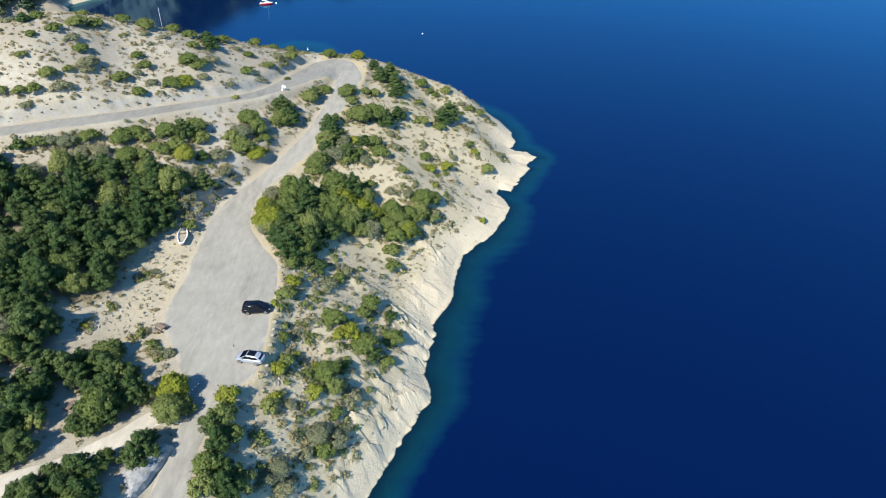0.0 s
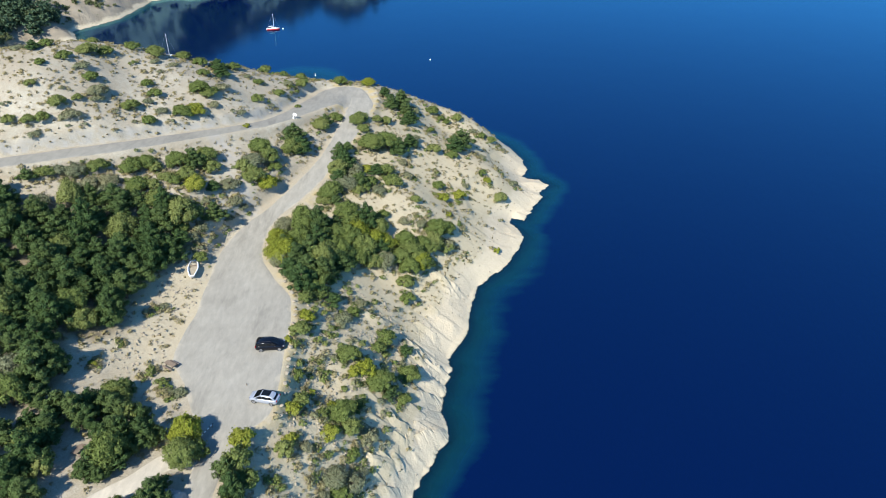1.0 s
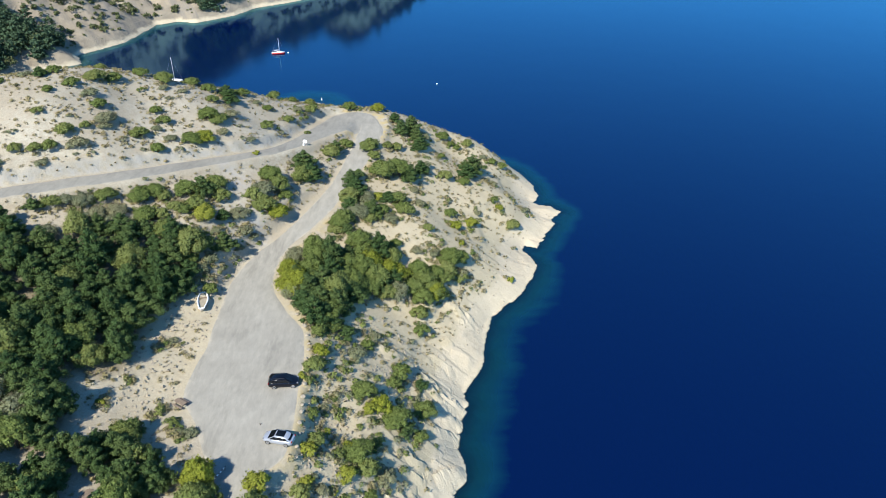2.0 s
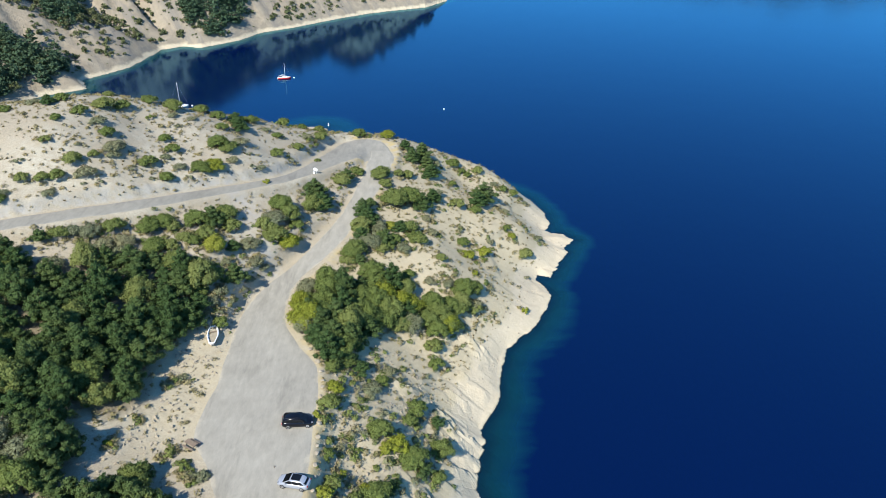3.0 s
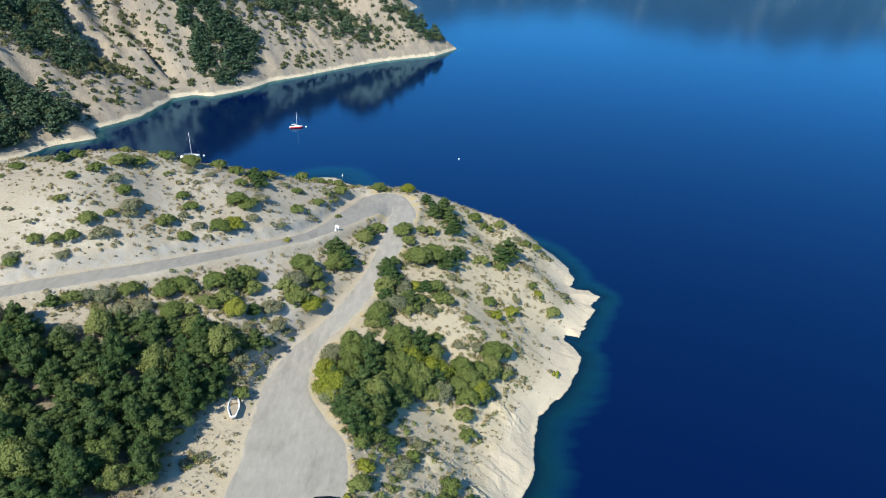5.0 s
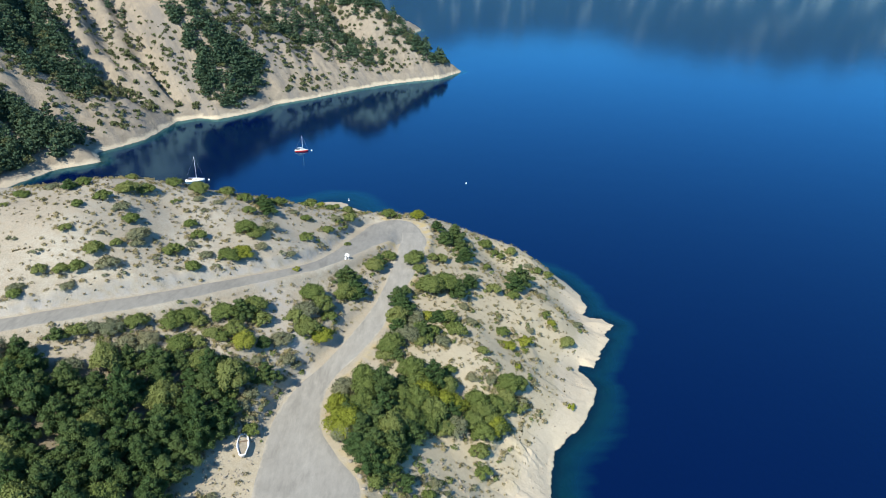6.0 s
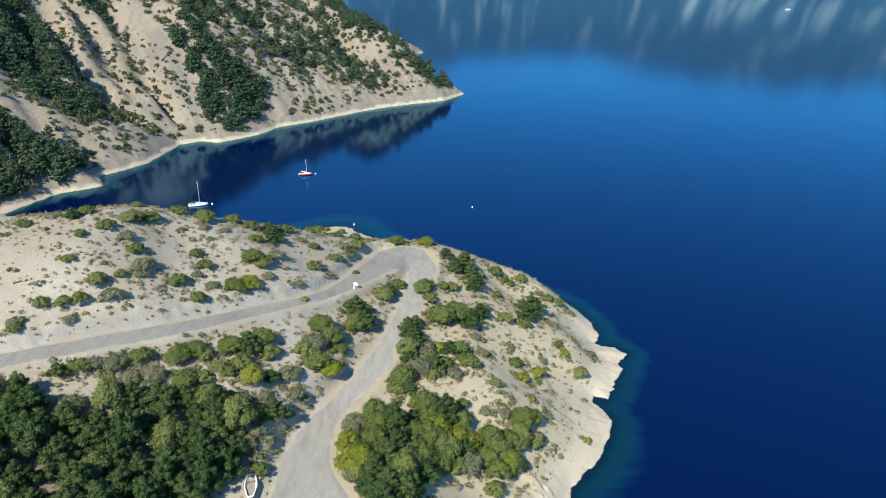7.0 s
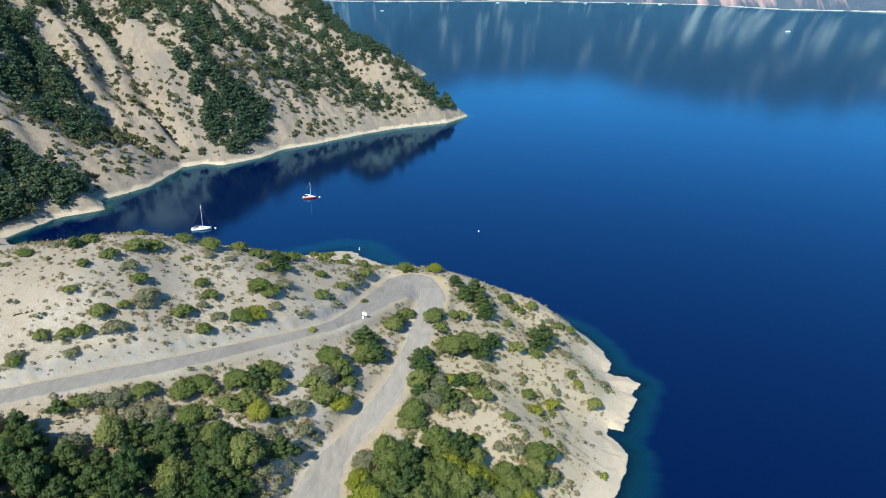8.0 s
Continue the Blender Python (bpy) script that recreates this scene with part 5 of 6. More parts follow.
CUSHIONS = [leaf_cloud(SMALL, [(0, 0, 0.16, 0.34, 0.7), (0.25, 0.12, 0.12, 0.24, 0.8), (-0.2, 0.2, 0.1, 0.22, 0.8)], 70, 0.15, "g") for _ in range(6)]


def beneath(rows, number, seed):
    """Places for low growth round the feet of larger plants, off the roads."""
    rng = np.random.default_rng(seed)
    p = np.repeat(np.array([(x, y, w) for x, y, w, _ in rows]), number, 0)
    a, r = rng.uniform(0, 6.28, len(p)), np.sqrt(rng.uniform(0.1, 1, len(p))) * p[:, 2] * 0.95
    x, y = p[:, 0] + r * np.cos(a), p[:, 1] + r * np.sin(a)
    free = np.ones(len(x), bool)
    for line in (UPPER, LOWER, TRACK):
        d, _, half = to_line(x, y, line)
        free &= d > half + 0.6
    free &= (on_sheet(x, y) > 2.0) & (to_line(x, y, CLEARING)[0] > 1.5)
    x, y = x[free], y[free]
    return list(zip(x, y, on_sheet(x, y), rng.uniform(0.4, 1.5, len(x)), rng.uniform(0, 6.28, len(x))))


joined("dry_undergrowth", beneath(UNDER, 6, 31), CUSHIONS, HEATH, "dry straw-coloured undergrowth round the feet of shrubs", "undergrowth")
joined("green_undergrowth", beneath(UNDER, 3, 32), CUSHIONS, LEAVES["o"], "olive green undergrowth round the feet of shrubs", "undergrowth")
joined("slope_tufts", [(x, y, z, s * 0.8, a) for x, y, z, s, a in strewn(9000, 33, 26.0) if x < -50 and y > 120], CUSHIONS[:2], HEATH, "small dry tufts dotted thickly over the upper slope", "scrub")
BANK = [(-24, 62), (-24.5, 100), (-22, 112), (-10, 116), (-6, 100), (-9, 84), (-12, 72), (-17, 62)]
for kind, name, seed, label in (("g", "bank_scrub", 21, "grey-green low scrub covering the bank below the car park"), ("o", "bank_heath", 22, "olive green low scrub covering the bank below the car park")):
    rows = np.array(strewn(3400, seed))
    rows = rows[inside(rows[:, 0], rows[:, 1], BANK)] * np.array([1, 1, 1, 1.35, 1])
    joined(name, rows.tolist(), [leaf_cloud(SMALL, [(0, 0, 0.14, 0.3, 0.7), (0.2, 0.1, 0.1, 0.2, 0.8)], 80, 0.14, kind) for _ in range(5)], LEAVES[kind], label, "scrub")
SCREE = [(-52, 78), (-41.5, 80), (-42, 100), (-42, 118), (-47, 110), (-50, 96)]
rows = np.array(strewn(26000, 35, 0.6))
rows = rows[inside(rows[:, 0], rows[:, 1], SCREE) | inside(rows[:, 0], rows[:, 1], BANK)] * np.array([1, 1, 1, 1.25, 1])
joined("clods", rows.tolist(), [pebble(SMALL) for _ in range(6)], STONE, "pale earthy clods and stones scattered over the banks", "stones")
joined("gravel", strewn(5000, 8, 0.6), [pebble(SMALL) for _ in range(6)], STONE, "pale loose stones strewn over the slopes", "stones")


# ---- small things
def at_ground(x, y, turn=0.0, lift=0.0):
    return pose(x, y, float(on_sheet(x, y)[0]) + lift, 0, 0, turn)


def box(bm, x, y, z, sx, sy, sz, turn=(0, 0, 0), bevel=0.0):
    """A box of that size centred there, its edges eased."""
    m = pose(x, y, z, *turn) @ Matrix.Diagonal((sx, sy, sz, 1))
    made = bmesh.ops.create_cube(bm, size=1.0, matrix=m)
    if bevel:
        edges = list({e for v in made["verts"] for e in v.link_edges})
        bmesh.ops.bevel(bm, geom=edges, offset=bevel, segments=2, affect="EDGES", clamp_overlap=True)
    return bm


def disc(bm, x, y, z, radius, depth, turn=(0, 0, 0), sides=20, top=None):
    bmesh.ops.create_cone(bm, cap_ends=True, segments=sides, radius1=radius, radius2=radius if top is None else top, depth=depth, matrix=pose(x, y, z, *turn))
    return bm


def boulder(name, seed, size):
    """A rough block with chipped faces."""
    rng = np.random.default_rng(seed)
    bm = bmesh.new()
    bmesh.ops.create_icosphere(bm, subdivisions=3, radius=1.0)
    cuts = rng.normal(size=(9, 3))
    cuts /= np.linalg.norm(cuts, axis=1, keepdims=True)
    for v in bm.verts:
        p = np.array(v.co)
        for c in cuts:
            over = p @ c - 0.72
            if over > 0:
                p = p - c * over * 0.85
        p = p * (1 + 0.06 * noise.noise(Vector(p * 3) + Vector((seed, 0, 0))))
        v.co = Vector(p * np.array([0.5, 0.42, 0.34]) * size)
    me = bpy.data.meshes.new(name)
    bm.to_mesh(me)
    bm.free()
    me.materials.append(STONE)
    return me


def rock_ledge(line, thick, seed):
    """A bed of pale rock that breaks off sheer along a ragged line and dips back into the ground behind it."""
    pts = np.array(dense(line, 0.2)) if len(line) > 2 else np.array([np.array(line[0]) + (np.array(line[1]) - np.array(line[0])) * k / 14 for k in range(15)])
    n = len(pts)
    way = np.gradient(pts, axis=0)
    way /= np.linalg.norm(way, axis=1, keepdims=True)
    south = np.stack([way[:, 1], -way[:, 0]], 1)
    south *= np.where(south[:, 1:] > 0, -1.0, 1.0)
    s = np.linspace(0, 1, n)
    ragged = 0.35 * fbm(pts[:, 0], pts[:, 1], 1.2, 2, seed) + 0.14 * vnoise(pts[:, 0] / 0.25, pts[:, 1] / 0.25, seed + 3)
    tall = thick * np.sin(math.pi * np.clip(s, 0.02, 0.98)) ** 0.5 * (1 + 0.4 * fbm(pts[:, 0], pts[:, 1], 1.6, 2, seed + 5))
    verts = []
    for back, up in ((0.16, -0.5), (0.12, 0.35), (0.0, 0.8), (0.05, 1.0), (0.7, 0.72), (1.5, 0.34), (2.5, 0.05), (3.0, -0.4)):
        xy = pts + south * (ragged * max(0.0, 1 - back / 2.5) + back)[:, None]
        grit = 0.05 * fbm(xy[:, 0], xy[:, 1], 0.6, 2, seed + 7) if up > 0 else 0.0
        verts.append(np.stack([xy[:, 0], xy[:, 1], on_sheet(xy[:, 0], xy[:, 1]) + tall * up + grit], 1))
    k = (np.arange(len(verts) - 1)[:, None] * n + np.arange(n - 1)).ravel()
    quads = np.stack([k, k + n, k + n + 1, k + 1], 1)
    me = mesh_of("rock_ledge", np.concatenate(verts), quads, GROUND)
    me.validate()
    put_attribute(me, "headland", np.ones(len(me.vertices)))
    tagged(new("rock_ledge", me), "pale bedded rock ledge broken off sheer above the water", "rock", "rock ledges along the shore")


LEDGE_RNG = np.random.default_rng(17)
for k, line in enumerate(LEDGES):
    rock_ledge(line, 0.55 + 0.12 * (k % 3), 200 + 11 * k)
for k in range(26):
    y = 66 + 2.35 * k + LEDGE_RNG.uniform(-0.8, 0.8)
    x = float(np.interp(y, [p[1] for p in SHORE_NEAR[:20]], [p[0] for p in SHORE_NEAR[:20]])) - LEDGE_RNG.uniform(3.0, 7.5)
    reach, lean = LEDGE_RNG.uniform(0.9, 2.4), LEDGE_RNG.uniform(-0.75, 0.2)
    rock_ledge([(x - reach, y - reach * lean), (x + reach, y + reach * lean)], LEDGE_RNG.uniform(0.22, 0.5), 500 + 13 * k)

ROCKS = [boulder("boulder", 40 + k, 1.0) for k in range(4)]
EDGE_STONES = [(-28.6, 105.3, 0.9), (-26.9, 102.2, 1.15), (-26.2, 99.9, 0.8), (-25.6, 97.8, 0.75), (-25.4, 96.2, 0.9), (-25.5, 94.2, 0.7), (-25.1, 91.6, 0.8), (-24.9, 88.6, 1.0),
               (-24.7, 86.1, 0.95), (-24.6, 84.5, 0.75), (-24.5, 83.2, 0.9), (-24.4, 81.1, 0.9), (-24.2, 79.2, 0.75), (-24.2, 77.0, 0.8), (-24.0, 75.3, 0.7), (-18.5, 178.3, 0.8), (-17.6, 170.6, 0.9), (-20.4, 160.2, 0.6)]
for k, (x, y, s) in enumerate(EDGE_STONES):
    ob = new("boulder", ROCKS[k % 4])
    ob.matrix_basis = at_ground(x, y, 77 * k, 0.16 * s) @ Matrix.Diagonal((s * 0.85, s, s * 0.7, 1))
    tagged(ob, "pale rough boulder lining the edge of the car park" if y < 150 else "pale rough boulder beside the turning loop", "boulder", "boulders along the roads")


def ring_loft(bm, sections):
    """Skins closed rings of the same number of points, and caps both ends."""
    rows = [[bm.verts.new(p) for p in ring] for ring in sections]
    n = len(rows[0])
    for a, b in zip(rows, rows[1:]):
        for i in range(n):
            bm.faces.new((a[i], a[(i + 1) % n], b[(i + 1) % n], b[i]))
    bm.faces.new(rows[0][::-1])
    bm.faces.new(rows[-1])
    return bm


def car_ring(x, half, low, high, tuck):
    """One cross-section of a car's body: sill, belly of the door and rounded shoulder."""
    up = high - low
    right = [(half * 0.80, low), (half * 0.97, low + 0.12 * up), (half, low + 0.42 * up), (half * 0.99, low + 0.7 * up), (half * tuck, high - 0.04), (half * tuck * 0.8, high)]
    return [(x, s * w, z) for s, pts in ((1, right), (-1, right[::-1])) for w, z in pts]


def roof_ring(x, half, low, high):
    right = [(half, low), (half * 0.95, low + 0.45 * (high - low)), (half * 0.86, high - 0.07), (half * 0.66, high), (half * 0.3, high + 0.015)]
    return [(x, s * w, z) for s, pts in ((1, right), (-1, right[::-1])) for w, z in pts]


def car(paint, label, tall, rear_upright, sunroof, rails):
    """A parked car, 4.3 m long, its nose along +x."""
    thing = new("car")
    bm = ring_loft(bmesh.new(), [car_ring(-2.14, 0.56, 0.42, 0.84, 0.9), car_ring(-2.03, 0.78, 0.30, 0.95, 0.92), car_ring(-1.78, 0.88, 0.25, 0.99, 0.95), car_ring(-1.3, 0.90, 0.22, 1.0, 0.96), car_ring(0.0, 0.905, 0.20, 0.99, 0.96),
                                 car_ring(0.85, 0.90, 0.22, 0.97, 0.94), car_ring(1.55, 0.87, 0.26, 0.86, 0.9), car_ring(1.98, 0.76, 0.32, 0.74, 0.86), car_ring(2.14, 0.55, 0.40, 0.64, 0.85)])
    body = part("body", bm, paint, thing, smooth=True)
    back = -2.02 if rear_upright else -1.85
    top0 = -1.78 if rear_upright else -1.25
    bm = ring_loft(bmesh.new(), [roof_ring(back, 0.76, 0.90, 0.98), roof_ring(back + (top0 - back) * 0.5, 0.80, 0.93, 0.98 + 0.55 * (tall - 0.98)), roof_ring(top0, 0.80, 0.94, tall - 0.06),
                                 roof_ring(-0.6, 0.82, 0.94, tall), roof_ring(0.25, 0.82, 0.94, tall - 0.03), roof_ring(0.75, 0.82, 0.93, 0.96 + 0.5 * (tall - 0.96)), roof_ring(1.25, 0.78, 0.90, 0.97)])
    part("cabin", bm, paint, thing, smooth=True)

    def pane(name, pts, mat=GLASS, lab=""):
        bm = bmesh.new()
        vs = [bm.verts.new(p) for p in pts]
        bm.faces.new(vs)
        bmesh.ops.solidify(bm, geom=bm.faces[:], thickness=0.012)
        part(name, bm, mat, thing, lab)
    wl, wh = 0.985, tall - 0.10
    for s in (1, -1):
        for a, b, c, d in ((1.08, 0.03, 0.03, 0.42), (0.0, -0.88, -0.88, 0.0), (-0.91, back + 0.16, top0 + 0.05, -0.91)):
            low, high = 0.838 * s, 0.742 * s
            pane("side_window", [(a, low, wl), (b, low, wl), (c, high, wh), (d, high, wh)])
    pane("windscreen", [(1.30, 0.74, 0.985), (1.30, -0.74, 0.985), (0.40, -0.63, tall - 0.035), (0.40, 0.63, tall - 0.035)])
    pane("rear_window", [(back - 0.03, 0.64, 1.06), (back - 0.03, -0.64, 1.06), (top0 - 0.04, -0.56, tall - 0.11), (top0 - 0.04, 0.56, tall - 0.11)])
    if sunroof:
        pane("roof_panel", [(0.22, 0.52, tall + 0.02), (0.22, -0.52, tall + 0.02), (-1.0, -0.54, tall + 0.028), (-1.0, 0.54, tall + 0.028)], GLASS, "dark glass roof panel")
    if rails:
        for s in (1, -1):
            v, f = tube([(-1.6, 0.6 * s, tall + 0.03, 0.02), (-1.5, 0.6 * s, tall + 0.07, 0.02), (0.1, 0.6 * s, tall + 0.07, 0.02), (0.2, 0.6 * s, tall + 0.01, 0.02)], 8)
            part("roof_rail", mesh_of("roof_rail", v, f, DARK), DARK, thing)
    for s in (1, -1):
        part("headlight", box(bmesh.new(), 1.93, 0.60 * s, 0.70, 0.26, 0.26, 0.13, (0, 12, -22 * s), 0.03), LAMP, thing, "clear headlight")
        part("tail_light", box(bmesh.new(), -2.08, 0.66 * s, 0.86, 0.10, 0.22, 0.22, (0, 0, 10 * s), 0.025), TAIL, thing, "red tail light")
        part("door_mirror", box(bmesh.new(), 0.80, 0.96 * s, 1.02, 0.14, 0.18, 0.13, (0, 0, 0), 0.03), DARK if not sunroof else paint, thing)
        for x in (1.32, -1.30):
            wheel = part("wheel", disc(bmesh.new(), x, 0.80 * s, 0.32, 0.12, 0.22, (90, 0, 0)), DARK, thing)
            bm = bmesh.new()
            bmesh.ops.create_cone(bm, cap_ends=False, segments=24, radius1=0.32, radius2=0.32, depth=0.2, matrix=pose(x, 0.80 * s, 0.32, 90, 0, 0))
            bmesh.ops.solidify(bm, geom=bm.faces[:], thickness=0.10)
            part("tyre", bm, RUBBER, wheel, smooth=True)
            part("rim", disc(bmesh.new(), x, 0.895 * s, 0.32, 0.215, 0.03, (90, 0, 0)), RIM, wheel, "silver alloy rim")
    part("number_plate", box(bmesh.new(), -2.155, 0, 0.62, 0.02, 0.5, 0.11), SIGN, thing)
    part("grille", box(bmesh.new(), 2.13, 0, 0.55, 0.04, 0.7, 0.12, bevel=0.01), DARK, thing)
    return tagged(thing, label, "car", "parked cars")


car(BLACK_PAINT, "glossy black estate car with roof rails parked on gravel", 1.56, True, False, True).matrix_basis = at_ground(-27.75, 88.4, 5, 0.07) @ Matrix.Scale(1.02, 4)
car(SILVER_PAINT, "silver white hatchback with dark glass roof parked on gravel", 1.50, False, True, False).matrix_basis = at_ground(-26.5, 77.5, 168, 0.07) @ Matrix.Scale(0.97, 4)


def picnic_table(label):
    """A timber table with two benches on A-frames."""
    thing = new("picnic_table")
    for k in range(5):
        part("top_board", box(bmesh.new(), 0, -0.32 + 0.16 * k, 0.75, 1.8, 0.148, 0.045, bevel=0.006), TIMBER, thing)
    for s in (1, -1):
        bench = part("bench_rail", box(bmesh.new(), 0.6 * s, 0, 0.40, 0.06, 1.5, 0.09, bevel=0.005), TIMBER, thing)
        for k in range(2):
            part("seat_board", box(bmesh.new(), 0, (0.62 + 0.15 * k) * s, 0.46, 1.8, 0.14, 0.045, bevel=0.006), TIMBER, thing)
        for q in (1, -1):
            part("leg", box(bmesh.new(), 0.6 * s, 0.40 * q, 0.34, 0.05, 0.09, 0.86, (28 * q, 0, 0), 0.005), TIMBER, thing)
        part("brace", box(bmesh.new(), 0.6 * s, 0, 0.70, 0.06, 0.72, 0.08, bevel=0.005), TIMBER, thing)
    return tagged(thing, label, "picnic table", "picnic tables")


picnic_table("weathered brown timber picnic table beside the car park").matrix_basis = at_ground(-41.3, 84.1, -32, 0.02)
picnic_table("grey weathered timber picnic table in shade of trees").matrix_basis = at_ground(-46.8, 66.6, 68, 0.02) @ Matrix.Scale(0.9, 4)


def hull_ring(x, half, deck, keel):
    pts = [(half, deck), (half * 0.98, deck * 0.6 + keel * 0.4), (half * 0.72, deck * 0.25 + keel * 0.75), (half * 0.2, keel)]
    return [(x, s * w, z) for s, row in ((1, pts), (-1, pts[::-1])) for w, z in row]


def hull_shape(length, half, deck, keel, blunt=0.8, closed=True):
    """Cross-sections from a broad stern to a pointed bow along +x."""
    rows = []
    for k in range(13):
        s = k / 12
        wide = half * (blunt + (1 - blunt) * min(1, s / 0.4)) * math.sqrt(max(0.0, 1 - max(0, (s - 0.42) / 0.585) ** 2.2))
        rows.append(hull_ring(length * (s - 0.5), max(wide, 0.02), deck + 0.16 * deck * s * s, keel * (1 - 0.75 * s ** 3)))
    return rows


def sailboat(label, hull, length, mast, cover):
    thing = new("sailboat")
    half = length * 0.16
    lower = hull_shape(length, half, 0.62, -0.35)
    if hull is RED:
        part("hull", ring_loft(bmesh.new(), hull_shape(length, half * 0.985, 0.46, -0.35)), RED, thing, "red painted hull", True)
        bm = ring_loft(bmesh.new(), [[(x, y, 0.42 + (z + 0.35) * 0.24) for x, y, z in ring] for ring in lower])
        part("sheer_strake", bm, WHITE, thing, "white upper hull band", True)
    else:
        part("hull", ring_loft(bmesh.new(), lower), WHITE, thing, smooth=True)
    part("deck", box(bmesh.new(), -0.05 * length, 0, 0.66, length * 0.78, half * 1.45, 0.05, bevel=0.02), WHITE, thing)
    part("cabin", box(bmesh.new(), 0.06 * length, 0, 0.84, length * 0.36, half * 1.05, 0.36, (0, 3, 0), 0.1), WHITE, thing)
    part("cockpit", box(bmesh.new(), -0.28 * length, 0, 0.69, length * 0.26, half * 0.95, 0.06, bevel=0.02), TIMBER, thing)
    for s in (1, -1):
        part("cabin_window", box(bmesh.new(), 0.06 * length, half * 0.525 * s, 0.88, length * 0.2, 0.02, 0.12), GLASS, thing)
    v, f = tube([(0.08 * length, 0, 0.6, 0.075), (0.08 * length, 0, mast * 0.6, 0.065), (0.08 * length, 0, mast, 0.045)], 10)
    part("mast", mesh_of("mast", v, f, WHITE, smooth=True), WHITE, thing, "tall white mast")
    v, f = tube([(0.07 * length, 0, 1.35, 0.05), (-0.36 * length, 0, 1.30, 0.045)], 8)
    part("boom", mesh_of("boom", v, f, ALLOY, smooth=True), ALLOY, thing)
    v, f = tube([(0.05 * length, 0, 1.47, 0.10), (-0.15 * length, 0, 1.46, 0.14), (-0.34 * length, 0, 1.40, 0.07)], 8)
    part("sail_cover", mesh_of("sail_cover", v, f, cover, smooth=True), cover, thing)
    v, f = tubes([[(0.08 * length, 0, mast * 0.97, 0.007), (0.49 * length, 0, 0.75, 0.007)], [(0.08 * length, 0, mast * 0.97, 0.007), (-0.49 * length, 0, 0.7, 0.007)],
                  [(0.08 * length, 0, mast * 0.9, 0.007), (0.04 * length, half * 0.9, 0.66, 0.007)], [(0.08 * length, 0, mast * 0.9, 0.007), (0.04 * length, -half * 0.9, 0.66, 0.007)]], 4)
    part("rigging", mesh_of("rigging", v, f, ALLOY), ALLOY, thing)
    part("rudder", box(bmesh.new(), -0.51 * length, 0, 0.1, 0.22, 0.05, 0.9, bevel=0.015), WHITE, thing)
    part("outboard", box(bmesh.new(), -0.53 * length, half * 0.45, 0.62, 0.26, 0.2, 0.36, bevel=0.06), DARK, thing, "dark outboard motor")
    return tagged(thing, label, "sailboat", "moored sailboats")


sailboat("white sailboat with bare tall mast moored in the cove", WHITE, 6.6, 9.2, CLOTH).matrix_basis = pose(-102.1, 271.5, 0, 4, 0, 16)
sailboat("small sailboat with red hull and white deck moored in cove", RED, 5.2, 6.4, WHITE).matrix_basis = pose(-70.1, 307.0, 0, 0, 0, 9)


def rowing_boat():
    """A small open boat with thick white gunwales, drawn up on the bank."""
    thing = new("rowing_boat")
    outer = hull_shape(4.8, 0.84, 0.42, 0.0, 0.45)
    bm = bmesh.new()
    rows = [[bm.verts.new(p) for p in ring] for ring in outer]
    n = len(rows[0])
    for a, b in zip(rows, rows[1:]):
        for i in range(n):
            if i != n - 1:
                bm.faces.new((a[i], a[(i + 1) % n], b[(i + 1) % n], b[i]))
    bm.faces.new(rows[0][::-1])
    bmesh.ops.recalc_face_normals(bm, faces=bm.faces[:])
    bmesh.ops.solidify(bm, geom=bm.faces[:], thickness=0.05)
    part("hull", bm, WHITE, thing, smooth=True)
    for s in (1, -1):
        v, f = tube([(r[0][0], s * r[0][1], r[0][2] + 0.02, 0.105) for r in outer], 8)
        part("gunwale", mesh_of("gunwale", v, f, WHITE, smooth=True), WHITE, thing, "thick white gunwale")
    v, f = tube([(outer[0][0][0], w * outer[0][0][1], outer[0][0][2] + 0.02, 0.12) for w in (1, 0.5, 0, -0.5, -1)], 8)
    part("transom_rail", mesh_of("transom_rail", v, f, WHITE, smooth=True), WHITE, thing)
    part("breasthook", box(bmesh.new(), 2.1, 0, 0.50, 0.34, 0.5, 0.05, bevel=0.02), WHITE, thing)
    part("thwart", box(bmesh.new(), 0.75, 0, 0.36, 0.26, 1.4, 0.045, bevel=0.01), TIMBER, thing)
    part("floor_boards", box(bmesh.new(), -0.3, 0, 0.17, 3.6, 1.15, 0.05, bevel=0.01), STONE, thing, "sand-filled pale brown boards")
    return tagged(thing, "old white open rowing boat lying on the dry bank", "rowing boat")


rowing_boat().matrix_basis = at_ground(-44.4, 107.5, 101, 0.02)


def buoy(label, size):
    thing = new("buoy")
    bm = bmesh.new()
    bmesh.ops.create_uvsphere(bm, u_segments=20, v_segments=12, radius=size)
    for v in bm.verts:
        v.co.z = v.co.z * 0.85 + (0.12 * size if v.co.z > 0.8 * size else 0)
    part("float", bm, WHITE, thing, smooth=True)
    v, f = tube([(math.cos(a) * size * 0.22, 0, size * 0.86 + math.sin(a) * size * 0.22, size * 0.05) for a in np.linspace(0, math.pi, 9)], 6)
    part("ring", mesh_of("ring", v, f, ALLOY, smooth=True), ALLOY, thing, "metal mooring ring")
    return tagged(thing, label, "buoy", "mooring buoys")


buoy("white round mooring buoy afloat on the open lake", 0.30).matrix_basis = pose(-5.5, 270.1, 0.12)
buoy("white mooring buoy off the bow of a sailboat", 0.36).matrix_basis = pose(-97.6, 272.6, 0.10)
buoy("white mooring buoy beside the red sailboat", 0.36).matrix_basis = pose(-66.3, 307.9, 0.10)


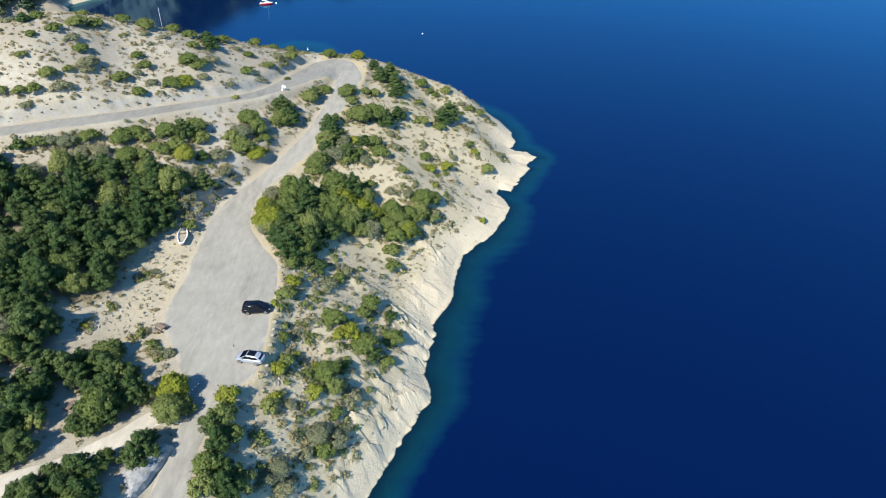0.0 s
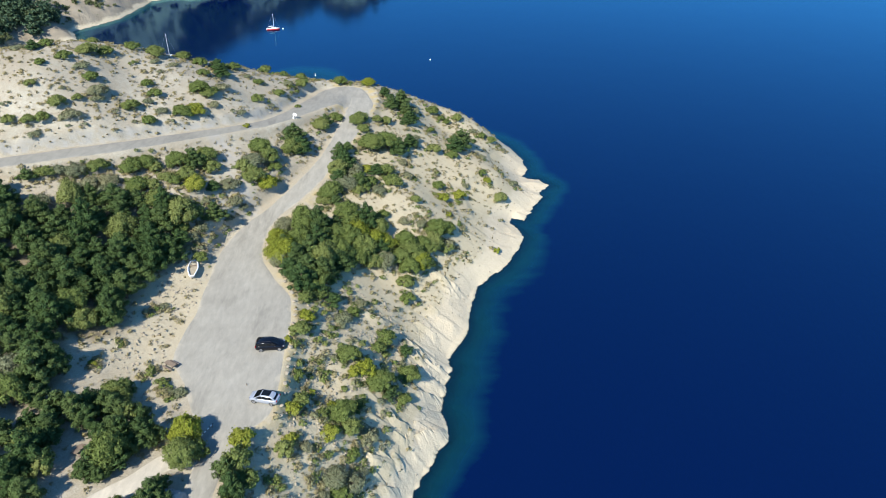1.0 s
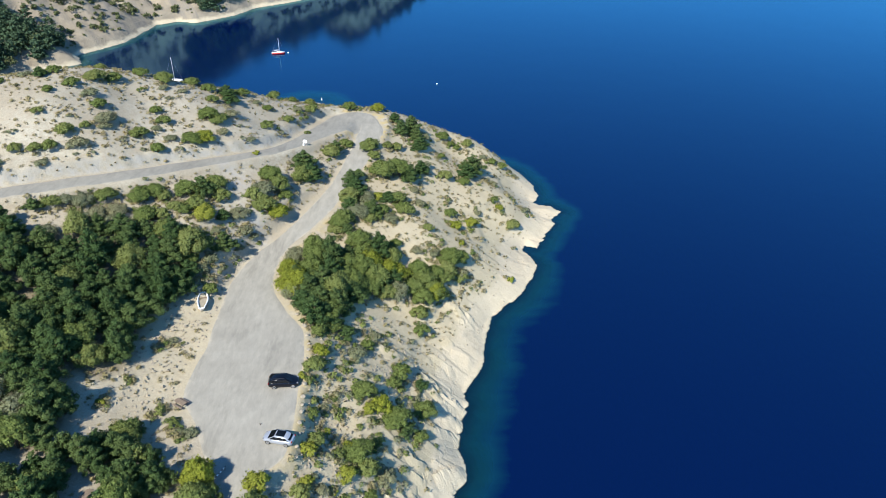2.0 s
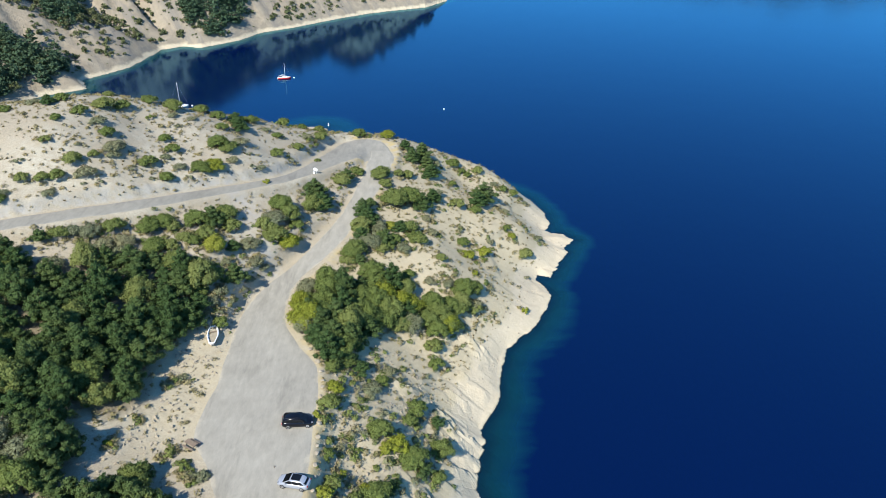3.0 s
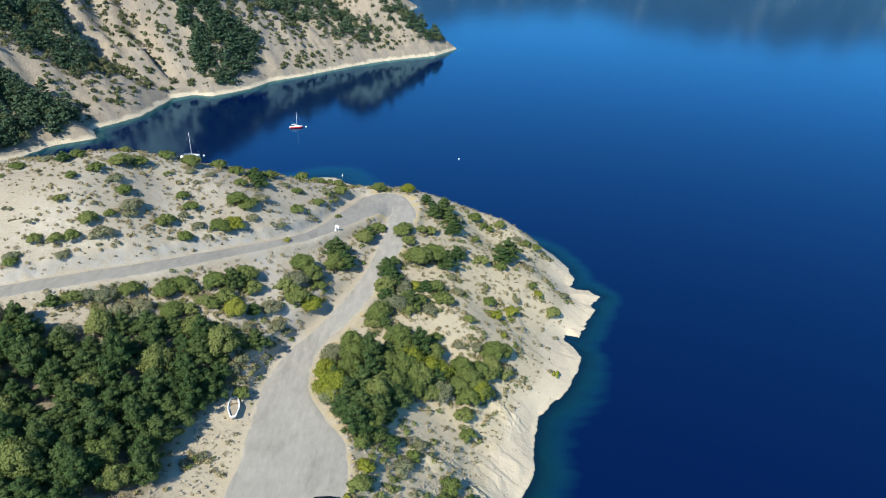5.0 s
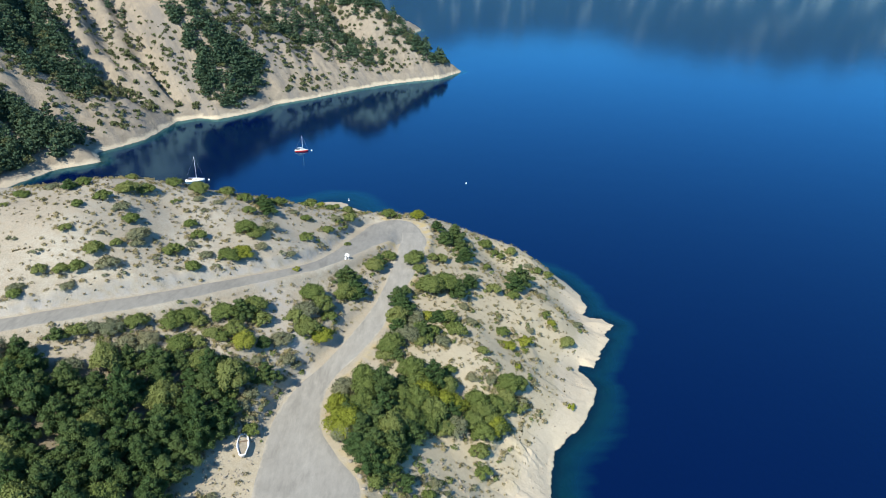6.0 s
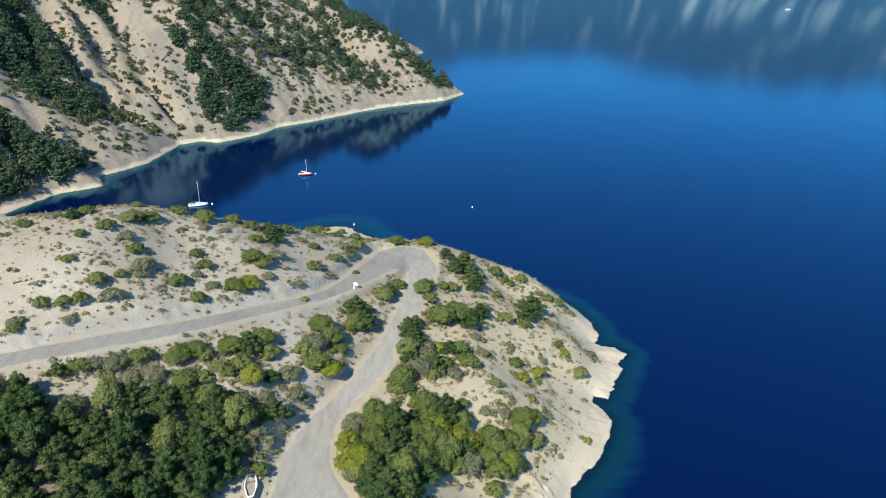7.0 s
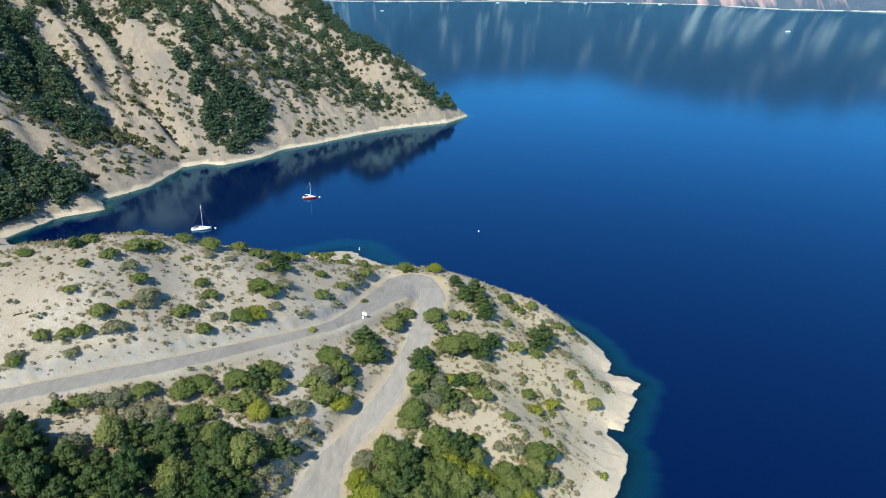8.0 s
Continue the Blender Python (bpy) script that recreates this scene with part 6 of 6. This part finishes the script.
def marker():
    """A white float with a stubby mast, off the spit."""
    thing = new("channel_marker")
    part("float", disc(bmesh.new(), 0, 0, 0.15, 0.55, 0.6, sides=24, top=0.45), WHITE, thing, smooth=False)
    part("post", disc(bmesh.new(), 0, 0, 0.9, 0.16, 1.0, sides=12, top=0.10), WHITE, thing)
    part("topmark", disc(bmesh.new(), 0, 0, 1.5, 0.30, 0.4, sides=16, top=0.05), WHITE, thing)
    return tagged(thing, "white floating marker moored off the sandy spit", "marker")


marker().matrix_basis = pose(-45.4, 253.0, 0) @ Matrix.Scale(0.5, 4)


def sign_post():
    """White boards and a box on posts by the roadside."""
    thing = new("information_sign")
    for x in (-0.55, 0.55):
        part("post", disc(bmesh.new(), x, 0, 1.05, 0.05, 2.3, sides=10), SIGN, thing)
    for x, z, w, h, tilt in ((-0.45, 1.75, 0.75, 0.8, -14), (0.5, 1.7, 0.85, 0.95, 10), (0.0, 2.35, 0.7, 0.35, 0)):
        board = part("board", box(bmesh.new(), x, 0.02, z, w, 0.05, h, (-28, 0, tilt), 0.008), SIGN, thing, "white information board")
        for k in range(3):
            part("text_bar", box(bmesh.new(), x, -0.012, z + 0.16 - 0.14 * k, w * 0.7, 0.05, 0.04, (-28, 0, tilt)), ALLOY, board)
    part("bin", box(bmesh.new(), -0.35, -0.45, 0.5, 0.6, 0.5, 0.95, (0, 0, 8), 0.05), SIGN, thing, "white box at its foot")
    return tagged(thing, "white information boards and box on roadside posts", "sign")


sign_post().matrix_basis = at_ground(-34.2, 155.6, -18, 0.0) @ Matrix.Scale(0.54, 4)


def bollard(label):
    thing = new("bollard")
    part("post", disc(bmesh.new(), 0, 0, 0.3, 0.09, 0.7, sides=10, top=0.08), TIMBER, thing)
    part("cap", disc(bmesh.new(), 0, 0, 0.67, 0.11, 0.06, sides=10, top=0.06), DARK, thing)
    return tagged(thing, label, "post", "posts")


bollard("short dark timber post standing on the gravel").matrix_basis = at_ground(-29.6, 80.4, 0, 0.0) @ Matrix.Scale(0.6, 4)
bollard("short timber post on the rim of the loop").matrix_basis = at_ground(-29.3, 184.6, 0, 0.0)


def motorboat(label):
    thing = new("motorboat")
    part("hull", ring_loft(bmesh.new(), hull_shape(7.0, 1.2, 0.9, -0.3, 0.9)), WHITE, thing, smooth=True)
    part("cabin", box(bmesh.new(), 0.2, 0, 1.2, 2.6, 1.5, 0.8, (0, 4, 0), 0.2), WHITE, thing)
    part("windscreen", box(bmesh.new(), 1.35, 0, 1.25, 0.3, 1.3, 0.45, (0, -35, 0), 0.05), GLASS, thing)
    return tagged(thing, label, "boat", "distant boats")


far_boat = motorboat("small white motorboat far out on the lake")
far_boat.matrix_basis = pose(415.7, 973.3, 0, 0, 0, 15)
for x, y, a in ((-105.7, 1271.7, 40), (96, 1485, 5), (150, 1497, 80), (262, 1490, 10), (340, 1478, 60), (395, 1462, 20)):
    copy_thing(far_boat, pose(x, y, 0, 0, 0, a))


def barrier(label):
    """A low barrier pole painted in white and dark bands, on two short posts."""
    thing = new("barrier_pole")
    for k in range(9):
        part("band", disc(bmesh.new(), -1.2 + 0.3 * k, 0, 0.62, 0.065, 0.3, (0, 90, 0), 10), SIGN if k % 2 else DARK, thing, "white painted band" if k % 2 else "dark painted band")
    for x in (-1.1, 1.1):
        part("post", disc(bmesh.new(), x, 0, 0.28, 0.06, 0.72, sides=10), TIMBER, thing)
    return tagged(thing, label, "barrier")


barrier("low white and dark banded barrier pole beside the lane").matrix_basis = at_ground(-32.9, 71.6, 66, 0.0)


def outcrop(label, long, broad, tall):
    """A hump of bedded grey rock: tilted beds that break off in steps."""
    us, vs = np.linspace(-1, 1, 46), np.linspace(-1, 1, 24)
    u, v = np.meshgrid(us, vs)
    x, y = u * long + 0.25 * fbm(u * long, v * broad, 1.5, 3, 91), v * broad + 0.25 * fbm(u * long, v * broad, 1.5, 3, 93)
    bed = (x * 0.5 + y * 1.0 + 0.5 * fbm(x, y, 2.2, 3, 95)) / 0.75
    z = tall * (1 - np.maximum(np.abs(u) ** 3, np.abs(v) ** 3)) - 0.25 + 0.38 * (bed - np.floor(bed)) + 0.16 * fbm(x, y, 0.9, 3, 97)
    z = np.where(np.maximum(np.abs(u), np.abs(v)) > 0.97, -0.6, z)
    n = len(us)
    k = (np.arange(len(vs) - 1)[:, None] * n + np.arange(n - 1)).ravel()
    me = mesh_of("rock_outcrop", np.stack([x.ravel(), y.ravel(), z.ravel()], 1), np.stack([k, k + 1, k + n + 1, k + n], 1), SLATE)
    return tagged(new("rock_outcrop", me), label, "rock")


outcrop("grey bedded rock slab between the lane and the track", 4.4, 1.7, 1.0).matrix_basis = at_ground(-35.7, 58.6, 72, -0.1)
